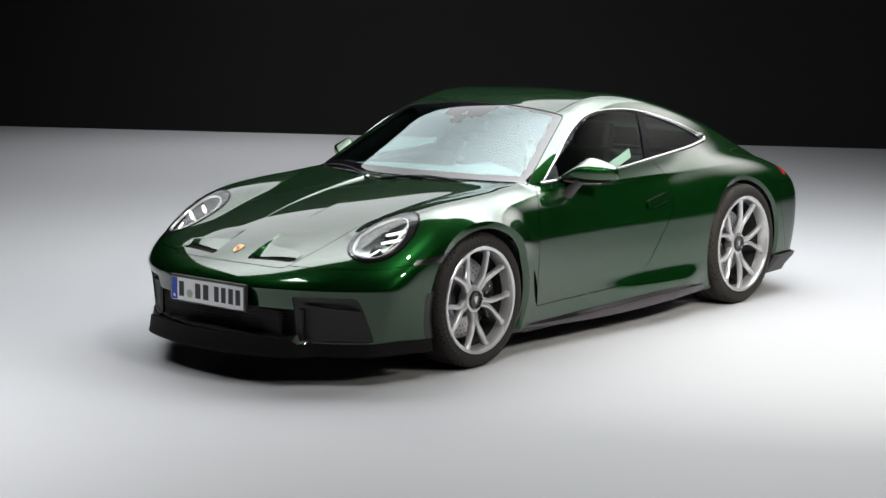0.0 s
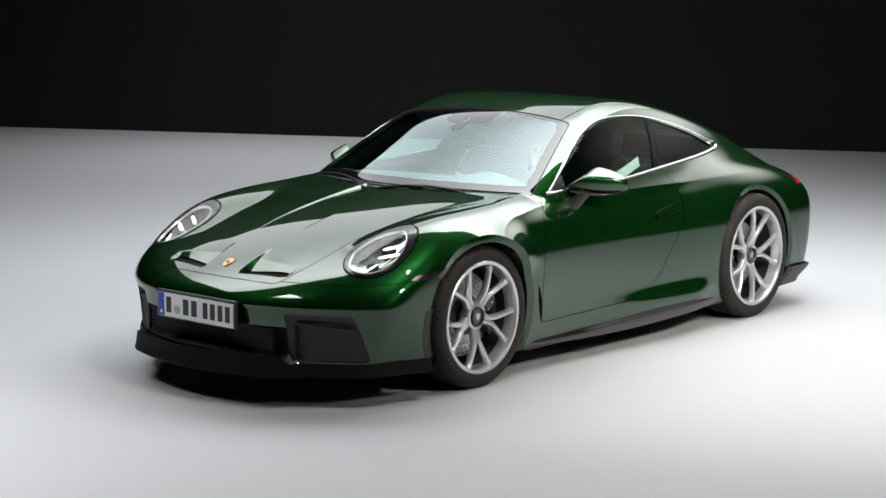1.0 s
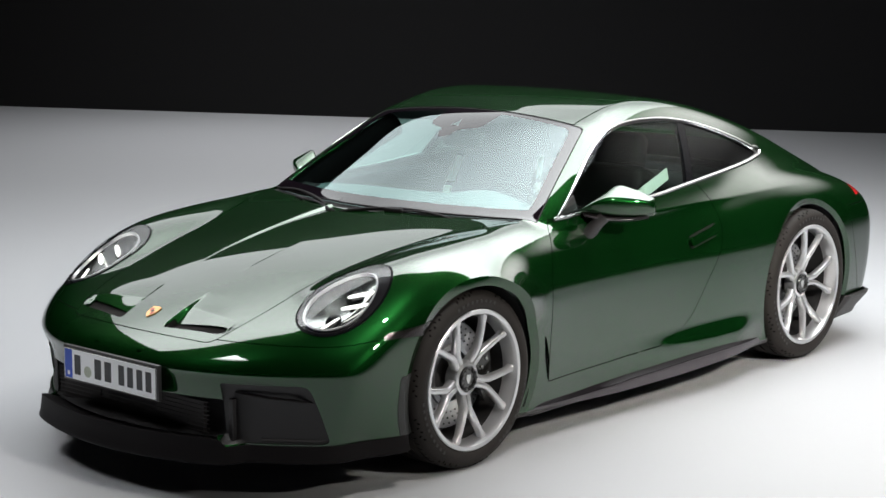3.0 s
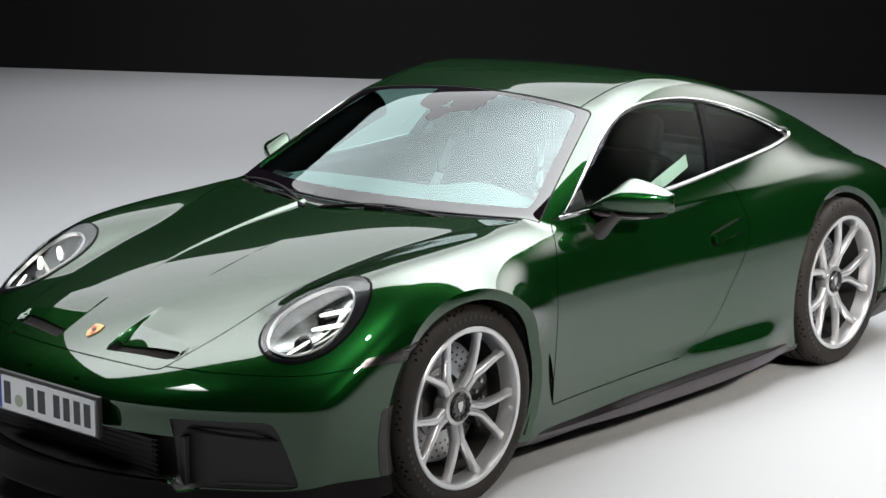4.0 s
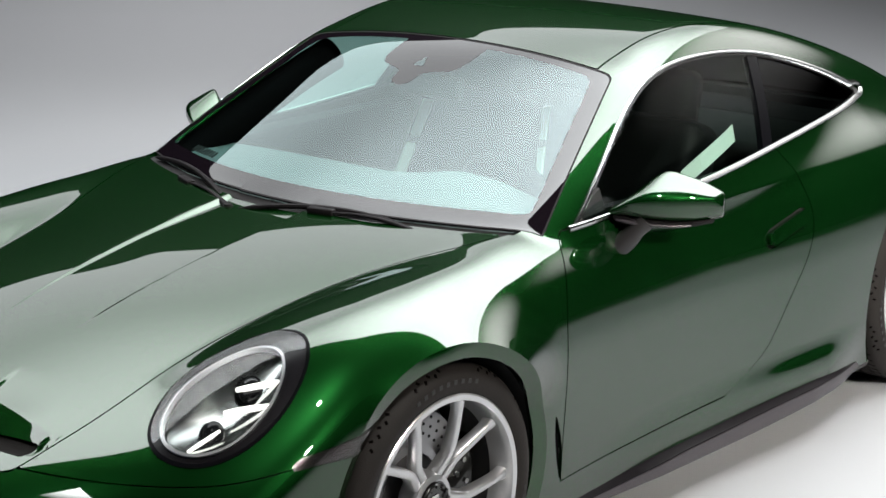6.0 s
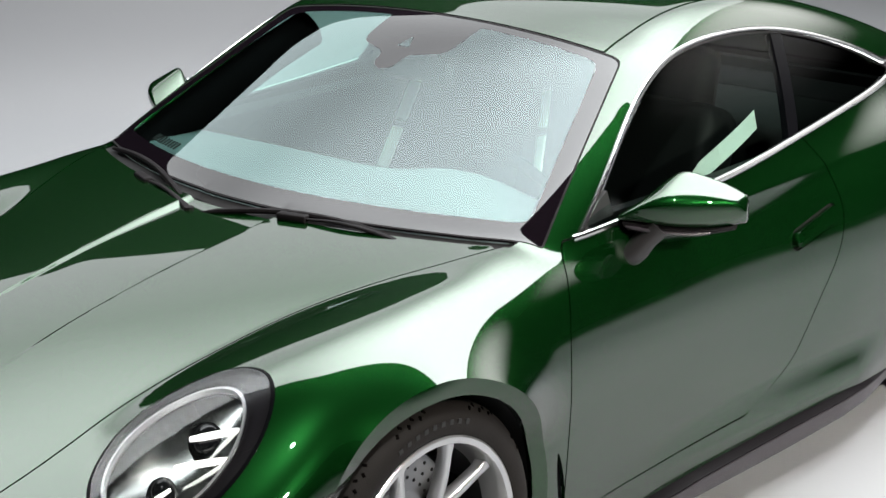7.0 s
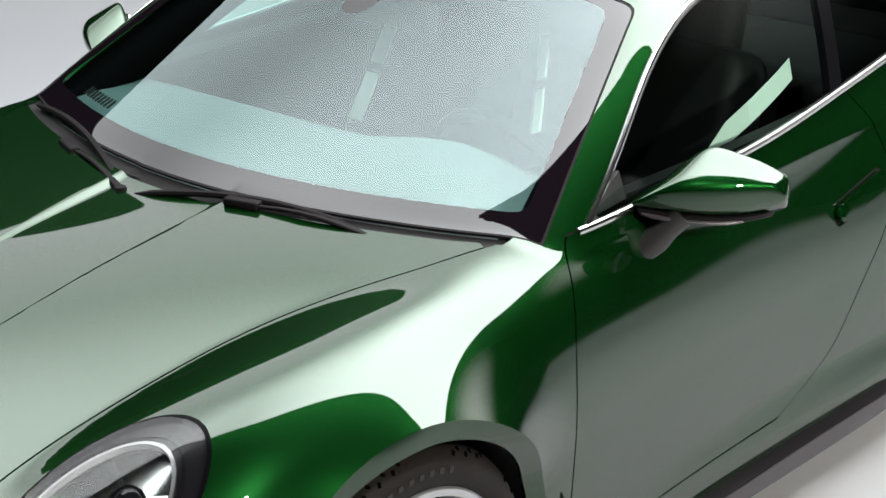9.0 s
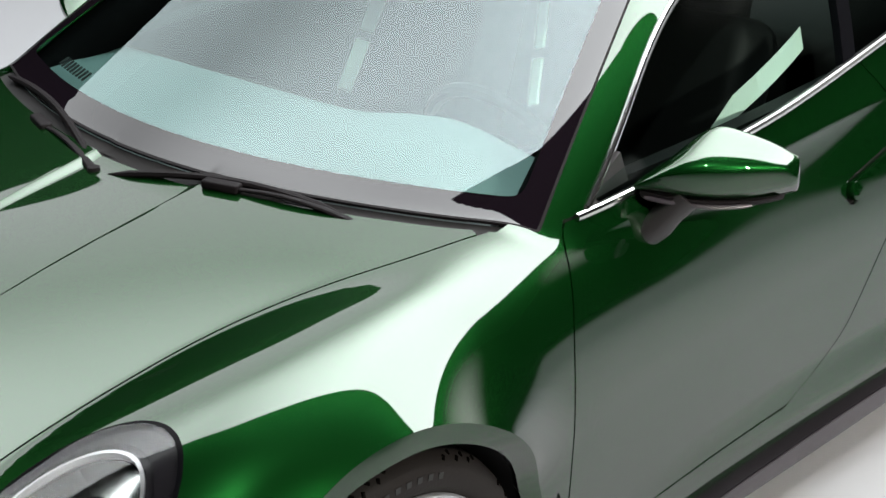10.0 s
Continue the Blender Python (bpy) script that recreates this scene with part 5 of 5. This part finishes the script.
for i in range(n1):
    a = 2 * math.pi * i / n1
    vs.append([bm.verts.new(m @ Vector(((0.178 + 0.016 * math.cos(b)) * math.cos(a), (0.178 + 0.016 * math.cos(b)) * math.sin(a), 0.016 * math.sin(b)))) for b in np.linspace(0, 2 * math.pi, n2, endpoint=False)])
for i in range(n1):
    for j in range(n2):
        bm.faces.new((vs[i][j], vs[(i + 1) % n1][j], vs[(i + 1) % n1][(j + 1) % n2], vs[i][(j + 1) % n2]))
steer = part("steering_wheel", bm, LEATHER, car, smooth=True, label="black leather steering wheel")
bm = bmesh.new()
bmesh.ops.create_uvsphere(bm, u_segments=20, v_segments=10, radius=0.06, matrix=m @ Matrix.Diagonal((1, 1, 0.5, 1)))
for a in (0, 120, 240):
    c, d = math.cos(radians(a + 60)), math.sin(radians(a + 60))
    tube(bm, [m @ Vector((0.04 * c, 0.04 * d, 0)), m @ Vector((0.175 * c, 0.175 * d, 0))], 0.012, 8, 0.6)
part("wheel_hub", bm, LEATHER, steer, smooth=True)

for sy in (0.36, -0.36):
    bm = bmesh.new()
    vs = rounded(bm, -0.10, 0.09, -0.24, 0.24, 0, 0.62, 0.055)
    for v in vs:
        k = max(0, (v.co.z - 0.35) / 0.3)
        v.co.y *= 1 - 0.25 * k
        v.co.x += 0.05 * (abs(v.co.y) / 0.24) ** 2 * (1 - k)
    bmesh.ops.transform(bm, verts=vs, matrix=pose(-1.42, sy, 0.38, 0, -20, 0))
    seat = part("seat", bm, LEATHER, car, smooth=True, sharp=60, label="black leather sports seat with pale belt")
    bm = bmesh.new()
    vs = rounded(bm, -0.25, 0.27, -0.245, 0.245, 0, 0.14, 0.05)
    bmesh.ops.transform(bm, verts=vs, matrix=pose(-1.18, sy, 0.30, 0, -8, 0))
    part("seat_cushion", bm, LEATHER, seat, smooth=True, sharp=60)
    bm = bmesh.new()
    vs = rounded(bm, -0.05, 0.055, -0.125, 0.125, 0, 0.20, 0.04)
    bmesh.ops.transform(bm, verts=vs, matrix=pose(-1.625, sy, 0.92, 0, -12, 0))
    part("headrest", bm, LEATHER, seat, smooth=True, sharp=60)
    bm = bmesh.new()
    o = 1 if sy > 0 else -1
    pts = [Vector((-1.59, o * 0.655, 0.955)), Vector((-1.54, o * 0.66, 0.940)), Vector((-1.47, o * 0.662, 0.916)), Vector((-1.405, o * 0.66, 0.893)), Vector((-1.35, o * 0.64, 0.855)), Vector((-1.25, o * 0.60, 0.72))]
    rows = []
    for i, p in enumerate(pts):
        d = Vector((0.004, -0.004 * o, 0.026))
        rows.append([bm.verts.new(p + d), bm.verts.new(p - d), bm.verts.new(p - d + Vector((0, 0.002 * o, 0.002))), bm.verts.new(p + d + Vector((0, 0.002 * o, 0.002)))])
    for p, q in zip(rows, rows[1:]):
        for k in range(4):
            bm.faces.new((p[k], p[(k + 1) % 4], q[(k + 1) % 4], q[k]))
    if sy > 0:
        part("seat_belt", bm, BELT, seat, "pale green webbing belt")
    else:
        bm.free()
    bm = bmesh.new()
    y0, zt, zb, wide = (-0.31, 1.00, 0.72, 0.022) if sy < 0 else (0.212, 1.04, 0.80, 0.015)
    mid = Matrix.Translation((0, 0, (zt + zb) / 2))
    tilt = mid @ Matrix.Rotation(radians(-3 if sy < 0 else 18), 4, "X") @ Matrix.Rotation(radians(-30), 4, "Y") @ mid.inverted()
    for k, (z1, z0) in enumerate(((zt, (zt + zb) / 2 + 0.012), ((zt + zb) / 2 - 0.012, zb))):
        vs = rounded(bm, -0.004, 0.004, -wide, wide, z0, z1, 0.003, 1)
        bmesh.ops.transform(bm, verts=vs, matrix=Matrix.Translation((-1.22, y0, 0)) @ tilt)
    part("belt_strap", bm, BELT, seat, "pale green webbing strap")

bm = bmesh.new()
vs = rounded(bm, -0.02, 0.02, -0.115, 0.115, -0.035, 0.035, 0.016)
bmesh.ops.transform(bm, verts=vs, matrix=pose(-0.93, 0.02, 1.115, 0, -10, 0))
rear_mirror = part("rear_view_mirror", bm, BLACK_PLASTIC, car, smooth=True, sharp=60)
bm = bmesh.new()
vs = rounded(bm, -0.065, 0.055, -0.085, 0.085, -0.012, 0.012, 0.01)
bmesh.ops.transform(bm, verts=vs, matrix=Matrix.Translation(on_glass(-0.93, 0.0, -0.022)) @ pose(0, 0, 0, 0, 25, 0))
tube(bm, [on_glass(-0.90, 0, -0.02), (-0.93, 0.02, 1.12)], 0.012, 8)
part("mirror_mount", bm, BLACK_PLASTIC, rear_mirror, smooth=True, sharp=60)
for s in (1, -1):
    bm = bmesh.new()
    rows = []
    for x in np.linspace(-0.62, -1.62, 12):
        y = float(cabin_width(x)) - 0.045
        rows.append([bm.verts.new(c) for c in ((x, s * y, 0.885), (x, s * (y - 0.05), 0.875), (x, s * (y - 0.085), 0.80), (x, s * (y - 0.07), 0.35), (x, s * (y + 0.01), 0.35))])
    for p, q in zip(rows, rows[1:]):
        for k in range(5):
            bm.faces.new((p[k], p[(k + 1) % 5], q[(k + 1) % 5], q[k]))
    part("door_card", bm, LEATHER, car, smooth=True, sharp=50)
bm = bmesh.new()
box(bm, -2.55, -0.30, -0.72, 0.72, 0.20, 0.26)
part("cabin_floor", bm, LEATHER, car)
bm = bmesh.new()
vs = rounded(bm, -2.35, -1.85, -0.62, 0.62, 0.3, 0.86, 0.06)
part("rear_bench", bm, LEATHER, car, smooth=True, sharp=60)
for s in (1, -1):
    bm = bmesh.new()
    rail = [(-0.40, 0.665), (-0.55, 0.700), (-0.70, 0.668), (-0.85, 0.620), (-0.98, 0.578), (-1.10, 0.550)]
    tube(bm, [on_glass(x, s * y, -0.080) for x, y in rail], [0.030, 0.052, 0.056, 0.056, 0.056, 0.056], 12)
    part("pillar_trim", bm, DEEP_BLACK, car, smooth=True, label="black inner pillar cover")
bm = bmesh.new()
vs = rounded(bm, -2.56, -2.30, -0.58, 0.58, 0.80, 0.862, 0.02)
part("parcel_shelf", bm, CARPET, car, smooth=True, sharp=60)
bm = bmesh.new()
box(bm, -2.60, -2.56, -0.60, 0.60, 0.25, 0.89)
part("rear_bulkhead", bm, CARPET, car)
